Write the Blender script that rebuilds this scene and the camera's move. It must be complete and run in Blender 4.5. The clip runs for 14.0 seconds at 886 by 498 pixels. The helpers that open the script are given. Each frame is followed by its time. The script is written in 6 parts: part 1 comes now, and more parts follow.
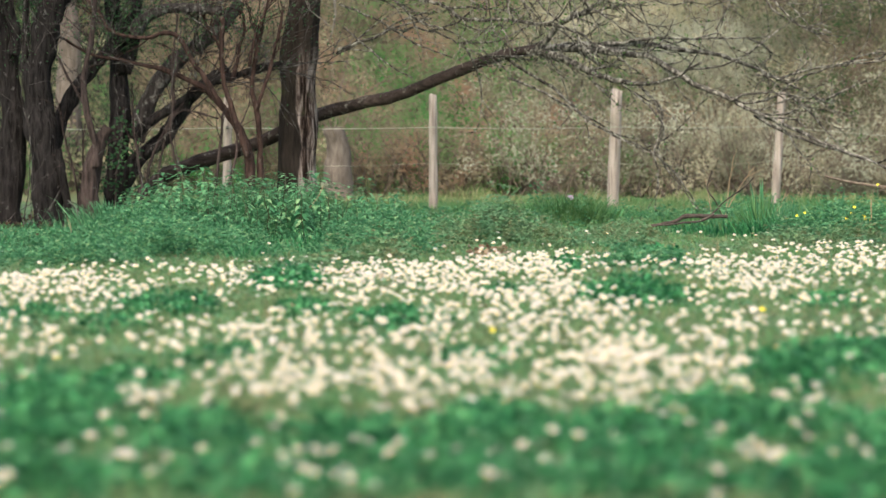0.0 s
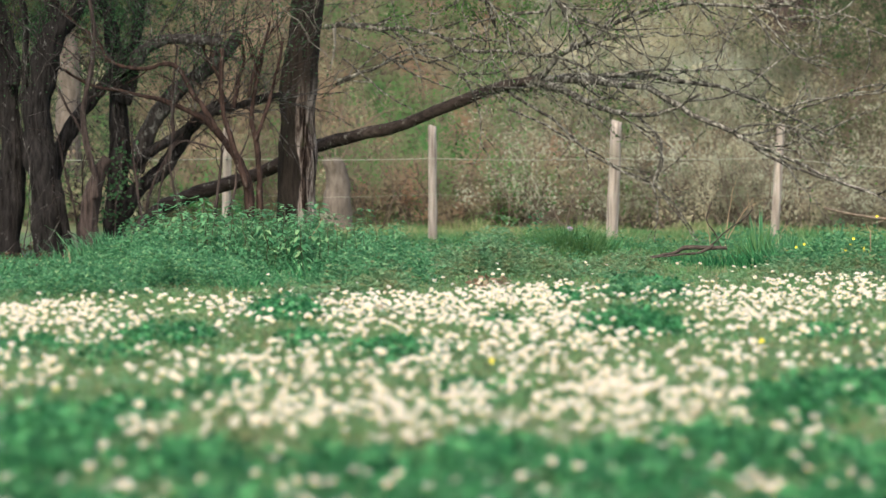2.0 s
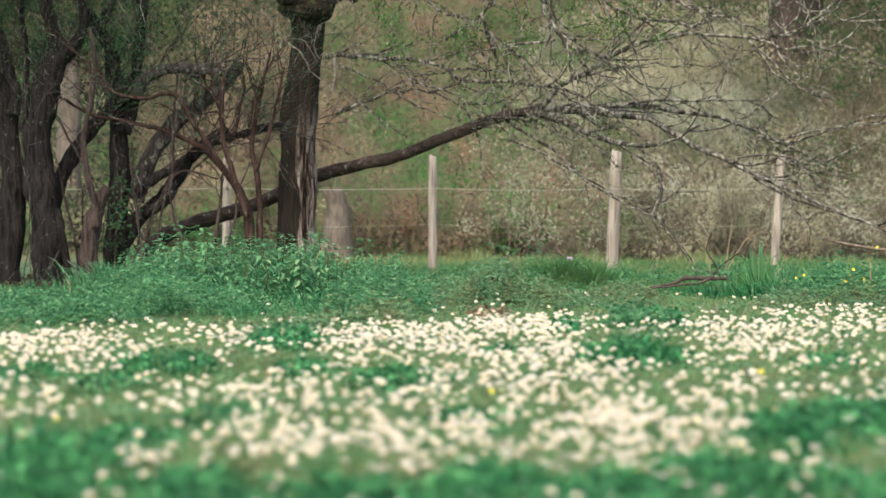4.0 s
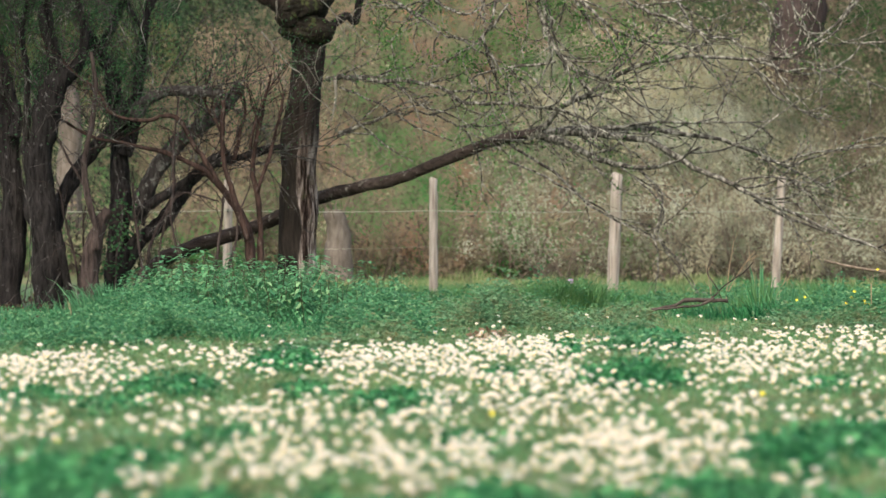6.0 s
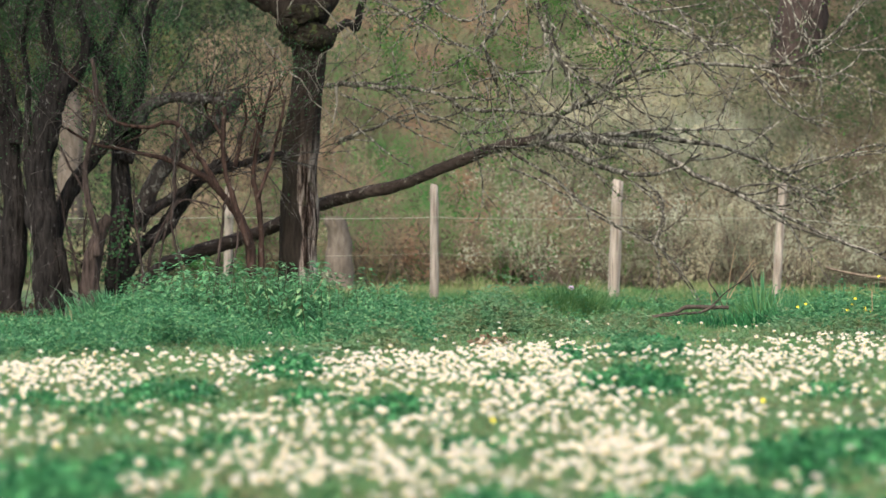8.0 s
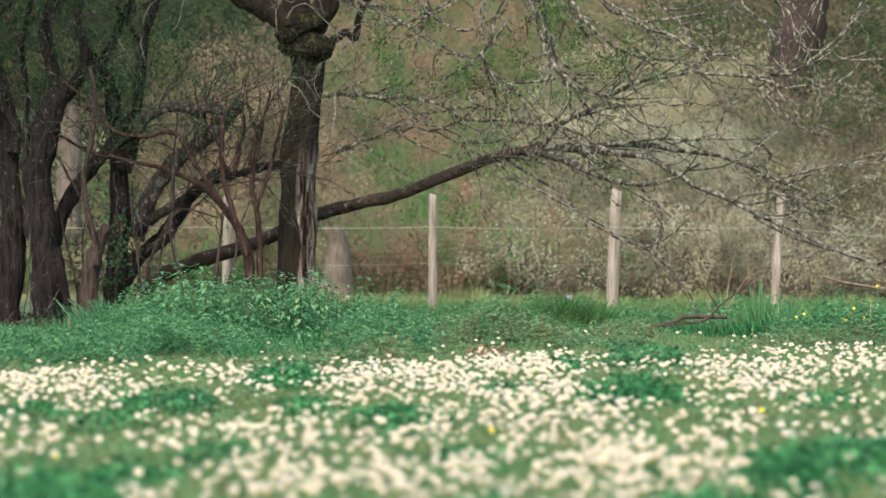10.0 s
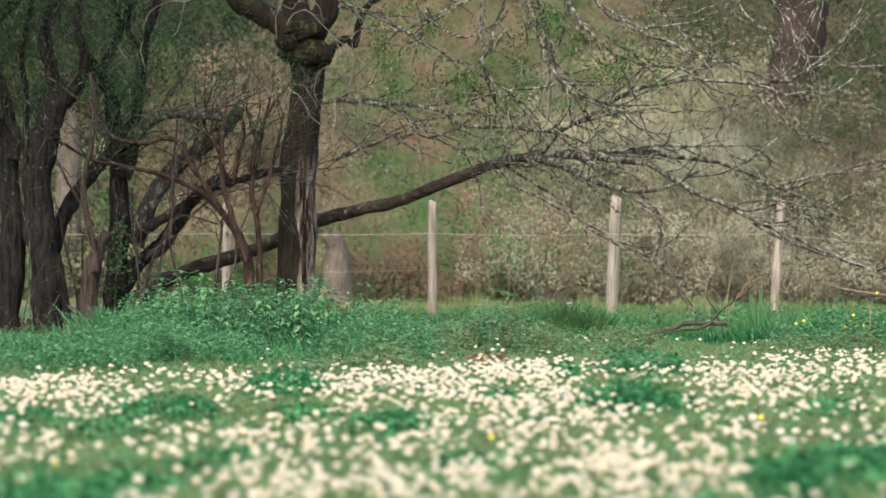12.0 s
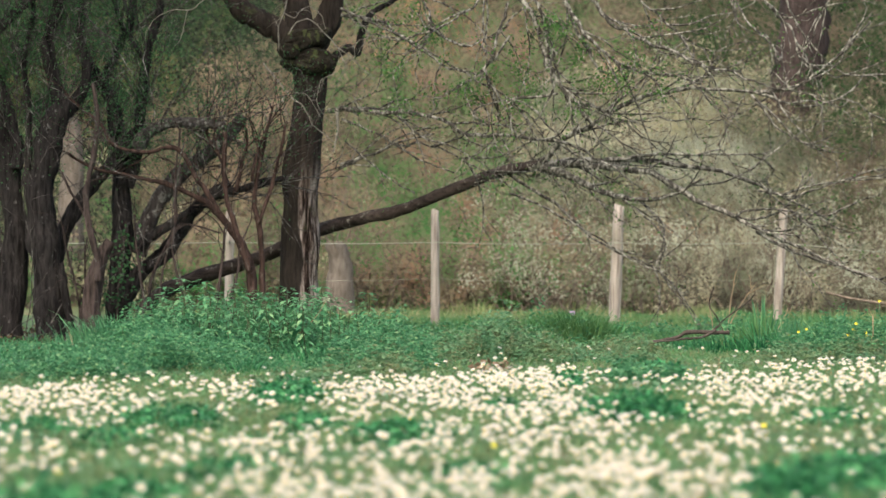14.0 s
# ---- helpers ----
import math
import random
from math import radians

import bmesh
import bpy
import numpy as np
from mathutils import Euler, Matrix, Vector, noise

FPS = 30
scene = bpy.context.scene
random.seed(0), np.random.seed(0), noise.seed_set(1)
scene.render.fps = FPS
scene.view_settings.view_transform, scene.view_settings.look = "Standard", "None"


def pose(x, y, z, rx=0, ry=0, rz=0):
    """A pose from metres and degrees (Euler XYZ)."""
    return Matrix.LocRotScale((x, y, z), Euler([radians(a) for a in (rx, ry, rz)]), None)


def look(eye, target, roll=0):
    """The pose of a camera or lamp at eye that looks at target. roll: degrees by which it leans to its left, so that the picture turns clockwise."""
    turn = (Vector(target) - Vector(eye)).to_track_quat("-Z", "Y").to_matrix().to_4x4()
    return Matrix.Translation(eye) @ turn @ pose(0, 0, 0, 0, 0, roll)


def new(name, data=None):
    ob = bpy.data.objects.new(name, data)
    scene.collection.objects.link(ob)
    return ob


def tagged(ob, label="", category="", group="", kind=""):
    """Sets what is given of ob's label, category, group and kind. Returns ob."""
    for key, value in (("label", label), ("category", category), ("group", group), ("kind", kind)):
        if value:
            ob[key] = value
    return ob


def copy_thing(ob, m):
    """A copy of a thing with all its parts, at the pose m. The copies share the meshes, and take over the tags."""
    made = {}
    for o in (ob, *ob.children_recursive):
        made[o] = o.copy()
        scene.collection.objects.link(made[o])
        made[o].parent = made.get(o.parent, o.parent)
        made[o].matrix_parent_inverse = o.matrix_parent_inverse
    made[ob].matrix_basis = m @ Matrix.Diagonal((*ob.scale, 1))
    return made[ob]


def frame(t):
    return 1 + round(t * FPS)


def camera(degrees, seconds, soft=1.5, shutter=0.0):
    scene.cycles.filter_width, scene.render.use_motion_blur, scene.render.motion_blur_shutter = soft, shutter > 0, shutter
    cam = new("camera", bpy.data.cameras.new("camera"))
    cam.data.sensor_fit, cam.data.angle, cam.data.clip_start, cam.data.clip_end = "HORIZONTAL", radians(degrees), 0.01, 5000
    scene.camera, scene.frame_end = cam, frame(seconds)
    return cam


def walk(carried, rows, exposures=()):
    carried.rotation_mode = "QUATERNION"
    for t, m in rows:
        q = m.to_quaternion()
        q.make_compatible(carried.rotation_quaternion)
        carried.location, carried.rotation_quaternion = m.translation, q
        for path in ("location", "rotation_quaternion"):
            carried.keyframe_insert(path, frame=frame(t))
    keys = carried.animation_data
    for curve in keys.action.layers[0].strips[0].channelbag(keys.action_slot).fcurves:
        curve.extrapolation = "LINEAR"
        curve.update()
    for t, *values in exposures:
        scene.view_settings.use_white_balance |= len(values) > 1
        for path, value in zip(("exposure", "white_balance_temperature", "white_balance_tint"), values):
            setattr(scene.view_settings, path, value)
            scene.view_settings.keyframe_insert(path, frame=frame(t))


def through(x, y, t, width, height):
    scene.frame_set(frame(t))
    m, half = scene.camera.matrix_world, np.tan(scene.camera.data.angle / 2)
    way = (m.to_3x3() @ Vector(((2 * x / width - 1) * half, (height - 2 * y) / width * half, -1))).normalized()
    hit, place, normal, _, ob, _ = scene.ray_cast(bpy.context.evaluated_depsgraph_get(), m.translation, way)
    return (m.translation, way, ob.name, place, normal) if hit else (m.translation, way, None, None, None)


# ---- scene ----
PATH = [
    (0, pose(0, 0, 0.8, 88.435, 0.134, 0.008)),
    (0.5, pose(0, 0, 0.8, 88.550, 0.178, 0.009)),
    (1, pose(0, 0, 0.8, 88.648, 0.129, 0.004)),
    (1.5, pose(0, 0, 0.8, 88.754, 0.073, 0.002)),
    (2, pose(0, 0, 0.8, 88.859, 0.063, 0.000)),
    (2.5, pose(0, 0, 0.8, 88.967, 0.052, 0.002)),
    (3, pose(0, 0, 0.8, 89.088, 0.000, 0.000)),
    (5.5, pose(0, 0, 0.8, 89.494, -0.073, 0.002)),
    (6, pose(0, 0, 0.8, 89.568, -0.022, 0.012)),
    (6.5, pose(0, 0, 0.8, 89.573, -0.073, 0.020)),
    (7, pose(0, 0, 0.8, 89.623, -0.074, 0.023)),
    (7.5, pose(0, 0, 0.8, 89.631, -0.090, 0.024)),
    (8, pose(0, 0, 0.8, 89.660, -0.055, 0.023)),
    (10.5, pose(0, 0, 0.8, 89.803, -0.073, -0.000)),
    (11, pose(0, 0, 0.8, 89.811, -0.074, -0.000)),
    (11.5, pose(0, 0, 0.8, 89.849, -0.059, -0.020)),
    (12, pose(0, 0, 0.8, 89.881, -0.092, -0.001)),
    (12.5, pose(0, 0, 0.8, 89.917, -0.073, 0.012)),
    (13, pose(0, 0, 0.8, 89.950, -0.100, 0.023)),
    (13.5, pose(0, 0, 0.8, 89.976, -0.075, 0.035)),
    (14, pose(0, 0, 0.8, 90.000, -0.068, 0.035)),
]
cam = camera(12.0, 14.0)
cam.data.dof.use_dof = True
cam.data.dof.focus_distance = 31.8
cam.data.dof.aperture_fstop = 3.7
walk(cam, PATH, [(0, 1.37, 6830, 8), (14, 1.37, 6830, 8)])

# ---- light: bright overcast spring day ----
world = bpy.data.worlds.new("world")
scene.world = world
world.use_nodes = True
wn = world.node_tree
sky = wn.nodes.new("ShaderNodeTexSky")
sky.sky_type, sky.sun_disc = "NISHITA", False
sky.sun_elevation, sky.sun_rotation = radians(48), radians(200)
sky.dust_density, sky.air_density = 4.0, 0.8
wn.links.new(sky.outputs[0], wn.nodes["Background"].inputs[0])
wn.nodes["Background"].inputs[1].default_value = 0.15
sun = new("sun", bpy.data.lights.new("sun", "SUN"))
sun.data.energy, sun.data.angle, sun.data.color = 0.95, radians(32), (1.0, 0.93, 0.82)
sun.matrix_world = look((-12, -32, 38), (0, 0, 0))


# ---- materials ----
def nodes_of(name):
    m = bpy.data.materials.new(name)
    m.use_nodes = True
    t = m.node_tree
    return m, t, t.nodes["Principled BSDF"]


def ramp(t, fac, stops):
    r = t.nodes.new("ShaderNodeValToRGB")
    while len(r.color_ramp.elements) < len(stops):
        r.color_ramp.elements.new(0.5)
    for e, (p, c) in zip(r.color_ramp.elements, stops):
        e.position, e.color = p, (*c, 1)
    t.links.new(fac, r.inputs[0])
    return r.outputs[0]


def texture(t, scale, stretch=(1, 1, 1), detail=5.0, rough=0.6, space="Object"):
    co = t.nodes.new("ShaderNodeTexCoord")
    mp = t.nodes.new("ShaderNodeMapping")
    mp.inputs["Scale"].default_value = stretch
    n = t.nodes.new("ShaderNodeTexNoise")
    n.inputs["Scale"].default_value, n.inputs["Detail"].default_value, n.inputs["Roughness"].default_value = scale, detail, rough
    t.links.new(co.outputs[space], mp.inputs[0])
    t.links.new(mp.outputs[0], n.inputs["Vector"])
    return n.outputs["Fac"]


def mixed(t, fac, a, b, mode="MIX"):
    m = t.nodes.new("ShaderNodeMix")
    m.data_type, m.blend_type = "RGBA", mode
    for i, v in ((0, fac), (6, a), (7, b)):
        if isinstance(v, (int, float)):
            m.inputs[i].default_value = v
        elif isinstance(v, tuple):
            m.inputs[i].default_value = (*v, 1)
        else:
            t.links.new(v, m.inputs[i])
    return m.outputs[2]


def bumped(t, b, height, strength, distance):
    n = t.nodes.new("ShaderNodeBump")
    n.inputs["Strength"].default_value, n.inputs["Distance"].default_value = strength, distance
    t.links.new(height, n.inputs["Height"])
    t.links.new(n.outputs[0], b.inputs["Normal"])


def leafy(name, stops, patch=None, patch_scale=0.8, through=0.35, rough=0.55, mottle=None, gloss=0.3):
    """Foliage: a shade for each leaf, drifting over the ground in patches, partly letting light through."""
    m, t, b = nodes_of(name)
    g = t.nodes.new("ShaderNodeNewGeometry")
    colour = ramp(t, g.outputs["Random Per Island"], stops)
    if patch:
        far = texture(t, patch_scale, detail=3.0)
        colour = mixed(t, ramp(t, far, [(0.38, (0, 0, 0)), (0.62, (1, 1, 1))]), colour, mixed(t, 0.6, colour, patch))
    if mottle:
        near = texture(t, 8.0, (1, 0.45, 1), 3.0)
        colour = mixed(t, ramp(t, near, [(0.50, (0, 0, 0)), (0.64, (1, 1, 1))]), colour, mixed(t, 0.7, colour, mottle))
    t.links.new(colour, b.inputs["Base Color"])
    b.inputs["Roughness"].default_value = rough
    b.inputs["Specular IOR Level"].default_value = gloss
    tr = t.nodes.new("ShaderNodeBsdfTranslucent")
    t.links.new(colour, tr.inputs[0])
    mx = t.nodes.new("ShaderNodeMixShader")
    mx.inputs[0].default_value = through
    t.links.new(b.outputs[0], mx.inputs[1])
    t.links.new(tr.outputs[0], mx.inputs[2])
    t.links.new(mx.outputs[0], t.nodes["Material Output"].inputs[0])
    return m


def bushy(name, stops, clump=1.5, through=0.5, rough=0.8):
    """Leaves whose colour goes from bush to bush and spray to spray, with a little change from leaf to leaf."""
    m, t, b = nodes_of(name)
    g = t.nodes.new("ShaderNodeNewGeometry")
    wide = texture(t, clump, (1, 0.15, 1), 2.0, 0.5)
    near = texture(t, clump * 4.0, (1, 0.3, 1), 2.0, 0.5)
    fac = mixed(t, 0.15, mixed(t, 0.02, wide, g.outputs["Random Per Island"]), near)
    colour = ramp(t, fac, stops)
    t.links.new(colour, b.inputs["Base Color"])
    b.inputs["Roughness"].default_value = rough
    b.inputs["Specular IOR Level"].default_value = 0.12
    tr = t.nodes.new("ShaderNodeBsdfTranslucent")
    t.links.new(colour, tr.inputs[0])
    mx = t.nodes.new("ShaderNodeMixShader")
    mx.inputs[0].default_value = through
    t.links.new(b.outputs[0], mx.inputs[1])
    t.links.new(tr.outputs[0], mx.inputs[2])
    t.links.new(mx.outputs[0], t.nodes["Material Output"].inputs[0])
    return m


def bark(name, dark, light, lichen, amount, stretch=(1, 1, 0.18), scale=30.0, depth=0.02, fleck_scale=16.0, soft=0.0):
    """Furrowed bark with pale lichen flecks."""
    m, t, b = nodes_of(name)
    grain = texture(t, scale, stretch, 6.0, 0.65)
    base = ramp(t, grain, [(0.32, dark), (0.68, light)])
    broad = texture(t, 2.5, (1, 1, 0.5), 3.0)
    base = mixed(t, ramp(t, broad, [(0.4, (0, 0, 0)), (0.7, (1, 1, 1))]), base, mixed(t, 0.5, base, dark))
    fleck = texture(t, fleck_scale, (1, 1, 0.6), 4.0, 0.7)
    base = mixed(t, ramp(t, fleck, [(0.66 - amount - soft, (0, 0, 0)), (0.72 - amount + soft, (1, 1, 1))]), base, lichen)
    t.links.new(base, b.inputs["Base Color"])
    b.inputs["Roughness"].default_value = 0.95
    b.inputs["Specular IOR Level"].default_value = 0.1
    bumped(t, b, grain, 1.0, depth)
    return m


GRASS = leafy("grass blades", [(0.0, (0.028, 0.15, 0.050)), (0.5, (0.060, 0.245, 0.080)), (0.78, (0.12, 0.31, 0.11)), (0.90, (0.22, 0.21, 0.095)), (1.0, (0.36, 0.28, 0.16))],
              (0.17, 0.26, 0.10), 2.2, mottle=(0.29, 0.22, 0.13))
LUSH = leafy("lush grass", [(0.0, (0.011, 0.084, 0.034)), (0.5, (0.040, 0.224, 0.078)), (1.0, (0.127, 0.426, 0.157))], (0.006, 0.062, 0.024), 4.5)
VERGE = leafy("verge grass", [(0.0, (0.035, 0.14, 0.045)), (0.6, (0.06, 0.20, 0.065)), (1.0, (0.12, 0.24, 0.09))], (0.15, 0.22, 0.08), 0.5)
HAY = leafy("yellowing grass", [(0.0, (0.12, 0.20, 0.065)), (0.6, (0.22, 0.25, 0.11)), (1.0, (0.36, 0.31, 0.19))], (0.16, 0.22, 0.08), 0.9)
WEED = leafy("low leaves", [(0.0, (0.061, 0.179, 0.079)), (0.6, (0.110, 0.258, 0.127)), (1.0, (0.209, 0.325, 0.187))], (0.12, 0.17, 0.065), 1.1, mottle=(0.19, 0.18, 0.085))
NETTLE = leafy("nettle leaves", [(0.0, (0.031, 0.133, 0.056)), (0.55, (0.076, 0.253, 0.108)), (0.9, (0.164, 0.367, 0.168)), (1.0, (0.300, 0.431, 0.201))], (0.043, 0.141, 0.062), 1.6)
SPRING = leafy("young leaves", [(0.0, (0.022, 0.070, 0.032)), (0.6, (0.049, 0.134, 0.058)), (1.0, (0.091, 0.203, 0.085))], (0.044, 0.076, 0.032), 0.9, 0.45, 0.8, gloss=0.08)
YOUNG = leafy("bud leaves", [(0.0, (0.038, 0.105, 0.026)), (0.6, (0.070, 0.165, 0.042)), (1.0, (0.125, 0.22, 0.060))], None, through=0.45, rough=0.7, gloss=0.1)
SCRUB_GREEN = bushy("green scrub leaves", [(0.36, (0.037, 0.120, 0.033)), (0.46, (0.073, 0.210, 0.060)), (0.54, (0.129, 0.210, 0.083)), (0.64, (0.209, 0.203, 0.113))], 1.3)
VIVID = bushy("vivid green leaves", [(0.36, (0.040, 0.136, 0.033)), (0.50, (0.076, 0.228, 0.059)), (0.64, (0.143, 0.292, 0.097))], 2.0)
SCRUB_OLIVE = bushy("olive scrub leaves", [(0.36, (0.059, 0.113, 0.045)), (0.45, (0.155, 0.168, 0.093)), (0.54, (0.293, 0.281, 0.169)), (0.64, (0.440, 0.426, 0.288))], 1.1)
BANK = bushy("mixed bank leaves", [(0.355, (0.061, 0.135, 0.045)), (0.425, (0.104, 0.183, 0.069)), (0.485, (0.162, 0.174, 0.095)), (0.545, (0.221, 0.194, 0.124)), (0.60, (0.221, 0.164, 0.109)), (0.67, (0.266, 0.169, 0.109))], 1.6)
# Darker copy of the bank leaves; the upper bank's shade is in its colour.
BANK_SHADE = bushy("bank leaves with shade in colour", [(0.38, (0.023, 0.058, 0.019)), (0.46, (0.051, 0.081, 0.032)), (0.53, (0.110, 0.110, 0.062)), (0.60, (0.158, 0.136, 0.086)), (0.68, (0.150, 0.101, 0.062))], 1.3)
SCRUB_DARK = bushy("shaded leaves", [(0.38, (0.102, 0.102, 0.069)), (0.50, (0.226, 0.214, 0.145)), (0.62, (0.410, 0.385, 0.263))], 1.4)
# Olive leaves darkened in colour to stand for shade.
SCRUB_SHADE = bushy("olive leaves with shade in colour", [(0.38, (0.026, 0.054, 0.022)), (0.48, (0.059, 0.088, 0.046)), (0.56, (0.095, 0.126, 0.071)), (0.64, (0.109, 0.111, 0.057))], 1.2)
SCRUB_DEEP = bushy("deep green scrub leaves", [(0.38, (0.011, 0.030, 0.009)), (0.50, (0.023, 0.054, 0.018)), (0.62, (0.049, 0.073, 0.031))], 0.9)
SCRUB_PALE = bushy("pale willow leaves", [(0.38, (0.169, 0.185, 0.119)), (0.50, (0.304, 0.320, 0.228)), (0.62, (0.421, 0.439, 0.327))], 1.6)
RUSSET = bushy("russet bracken", [(0.38, (0.150, 0.098, 0.049)), (0.50, (0.286, 0.163, 0.088)), (0.62, (0.416, 0.247, 0.137))], 1.5)
SCRUB_BROWN = bushy("dry brown leaves", [(0.36, (0.068, 0.079, 0.042)), (0.46, (0.148, 0.130, 0.079)), (0.56, (0.227, 0.179, 0.114)), (0.64, (0.317, 0.245, 0.169))], 1.3)
PETAL = leafy("daisy petals", [(0.0, (0.416, 0.392, 0.349)), (1.0, (0.526, 0.499, 0.448))], None, through=0.2)
EYE = leafy("daisy eyes", [(0.0, (0.62, 0.42, 0.03)), (1.0, (0.72, 0.50, 0.05))], None, through=0.05, rough=0.8)
YELLOW = leafy("yellow petals", [(0.0, (0.60, 0.50, 0.03)), (1.0, (0.70, 0.60, 0.06))], None, through=0.2)
LILAC = leafy("lilac petals", [(0.0, (0.26, 0.18, 0.28)), (1.0, (0.36, 0.27, 0.38))], None, through=0.2)
STEM = leafy("green stems", [(0.0, (0.03, 0.05, 0.02)), (1.0, (0.07, 0.08, 0.035))], None, through=0.1)
RUST = leafy("russet leaves", [(0.0, (0.180, 0.103, 0.065)), (1.0, (0.306, 0.218, 0.143))], None, through=0.2)
LITTER = leafy("rotting leaves", [(0.0, (0.035, 0.024, 0.015)), (1.0, (0.11, 0.075, 0.048))], None, through=0.1, rough=0.9, gloss=0.1)
STRAW = leafy("dry stems", [(0.0, (0.20, 0.13, 0.08)), (1.0, (0.40, 0.30, 0.18))], None, through=0.1)
# Darkened leaf colour that paints in the shade under the wood.
WOOD_SHADE = bushy("leaves with wood shade in colour", [(0.36, (0.009, 0.033, 0.013)), (0.45, (0.022, 0.058, 0.022)), (0.52, (0.056, 0.083, 0.032)), (0.59, (0.099, 0.113, 0.044)), (0.67, (0.109, 0.100, 0.041))], 1.4)
BARK_DARK = bark("dark bark", (0.005, 0.004, 0.004), (0.050, 0.045, 0.043), (0.127, 0.126, 0.121), 0.03, scale=26.0, depth=0.10)
BARK_GREY = bark("grey lichened bark", (0.0200, 0.0170, 0.0159), (0.0850, 0.0763, 0.0708), (0.2000, 0.2014, 0.1830), 0.10, scale=26.0, depth=0.04, soft=0.04)
BARK_BROWN = bark("brown bark", (0.0140, 0.0106, 0.0098), (0.0950, 0.0721, 0.0647), (0.1300, 0.1272, 0.1098), 0.03, depth=0.04)
BARK_RED = bark("reddish bark", (0.012, 0.008, 0.007), (0.078, 0.048, 0.039), (0.11, 0.09, 0.075), 0.05, scale=24.0, depth=0.02, soft=0.03)
BARK_LICHEN = bark("lichened bark", (0.018, 0.016, 0.013), (0.090, 0.083, 0.070), (0.33, 0.32, 0.27), 0.13, stretch=(0.45, 1, 0.8), scale=30.0, fleck_scale=24.0, soft=0.06, depth=0.006)
BARK_PALE = bark("bleached dead wood", (0.11, 0.10, 0.085), (0.27, 0.25, 0.21), (0.40, 0.38, 0.32), 0.1, scale=60.0, depth=0.003)
BARK_MOSS = bark("mossy bark", (0.008, 0.007, 0.005), (0.045, 0.038, 0.028), (0.055, 0.065, 0.025), 0.10, stretch=(1, 1, 1), scale=14.0)
BARK_MID = bark("grey-brown bark", (0.072, 0.060, 0.049), (0.174, 0.150, 0.125), (0.204, 0.180, 0.150), 0.0)
BARK_BOUGH = bark("bough bark", (0.016, 0.012, 0.010), (0.085, 0.066, 0.056), (0.20, 0.19, 0.16), 0.06, stretch=(0.2, 1, 0.7), scale=34.0, depth=0.012, soft=0.03)
BARK_FALLEN = bark("damp fallen wood", (0.030, 0.024, 0.020), (0.098, 0.080, 0.068), (0.13, 0.12, 0.09), 0.04, depth=0.01)
BARK_FAR = bark("far bark", (0.101, 0.078, 0.058), (0.213, 0.174, 0.134), (0.246, 0.213, 0.168), 0.0)


def trunk_bark():
    """Dark plated bark; on one flank the bark has come off in strips and shows bleached wood."""
    m, t, b = nodes_of("old trunk bark")
    grain = texture(t, 26.0, (1, 1, 0.14), 7.0, 0.7)
    base = ramp(t, grain, [(0.30, (0.010, 0.008, 0.007)), (0.70, (0.050, 0.040, 0.032))])
    streak = texture(t, 20.0, (1, 1, 0.09), 5.0, 0.7)
    strip = ramp(t, streak, [(0.43, (0.014, 0.009, 0.007)), (0.48, (0.075, 0.052, 0.042)), (0.53, (0.20, 0.16, 0.135)), (0.62, (0.44, 0.37, 0.32))])
    co = t.nodes.new("ShaderNodeTexCoord")
    xyz = t.nodes.new("ShaderNodeSeparateXYZ")
    t.links.new(co.outputs["Object"], xyz.inputs[0])
    wob = texture(t, 3.0, (1, 1, 0.6), 3.0)
    add = t.nodes.new("ShaderNodeMath")
    add.operation = "MULTIPLY_ADD"
    t.links.new(wob, add.inputs[0])
    add.inputs[1].default_value = 0.25
    t.links.new(xyz.outputs[0], add.inputs[2])
    side = ramp(t, add.outputs[0], [(0.115, (0, 0, 0)), (0.130, (1, 1, 1))])
    half = t.nodes.new("ShaderNodeMath")
    half.operation = "MULTIPLY"
    half.inputs[1].default_value = 0.5
    t.links.new(xyz.outputs[2], half.inputs[0])
    height = ramp(t, half.outputs[0], [(0.62, (1, 1, 1)), (0.80, (0, 0, 0))])
    base = mixed(t, mixed(t, 1.0, side, height, "MULTIPLY"), base, strip)
    moss = texture(t, 5.0, (1, 1, 1), 4.0)
    base = mixed(t, ramp(t, moss, [(0.60, (0, 0, 0)), (0.72, (1, 1, 1))]), base, mixed(t, 0.5, base, (0.06, 0.075, 0.025)))
    t.links.new(base, b.inputs["Base Color"])
    b.inputs["Roughness"].default_value = 0.95
    b.inputs["Specular IOR Level"].default_value = 0.08
    bumped(t, b, mixed(t, 0.5, grain, streak), 1.0, 0.03)
    return m


TRUNK = trunk_bark()


def post_wood():
    m, t, b = nodes_of("weathered post wood")
    grain = texture(t, 40.0, (1, 1, 0.06), 6.0, 0.6)
    base = ramp(t, grain, [(0.30, (0.11, 0.088, 0.072)), (0.45, (0.26, 0.22, 0.185)), (0.7, (0.42, 0.37, 0.32))])
    blot = texture(t, 5.0, (1, 1, 0.5), 4.0)
    base = mixed(t, ramp(t, blot, [(0.5, (0, 0, 0)), (0.72, (1, 1, 1))]), base, (0.22, 0.20, 0.15))
    t.links.new(base, b.inputs["Base Color"])
    b.inputs["Roughness"].default_value = 0.9
    bumped(t, b, grain, 1.0, 0.014)
    return m


POST = post_wood()


def plain(name, colour, rough):
    m, t, b = nodes_of(name)
    n = texture(t, 30.0)
    t.links.new(ramp(t, n, [(0.3, tuple(c * 0.8 for c in colour)), (0.7, colour)]), b.inputs["Base Color"])
    b.inputs["Roughness"].default_value = rough
    return m


WIRE = plain("fence tape", (0.30, 0.32, 0.24), 0.6)
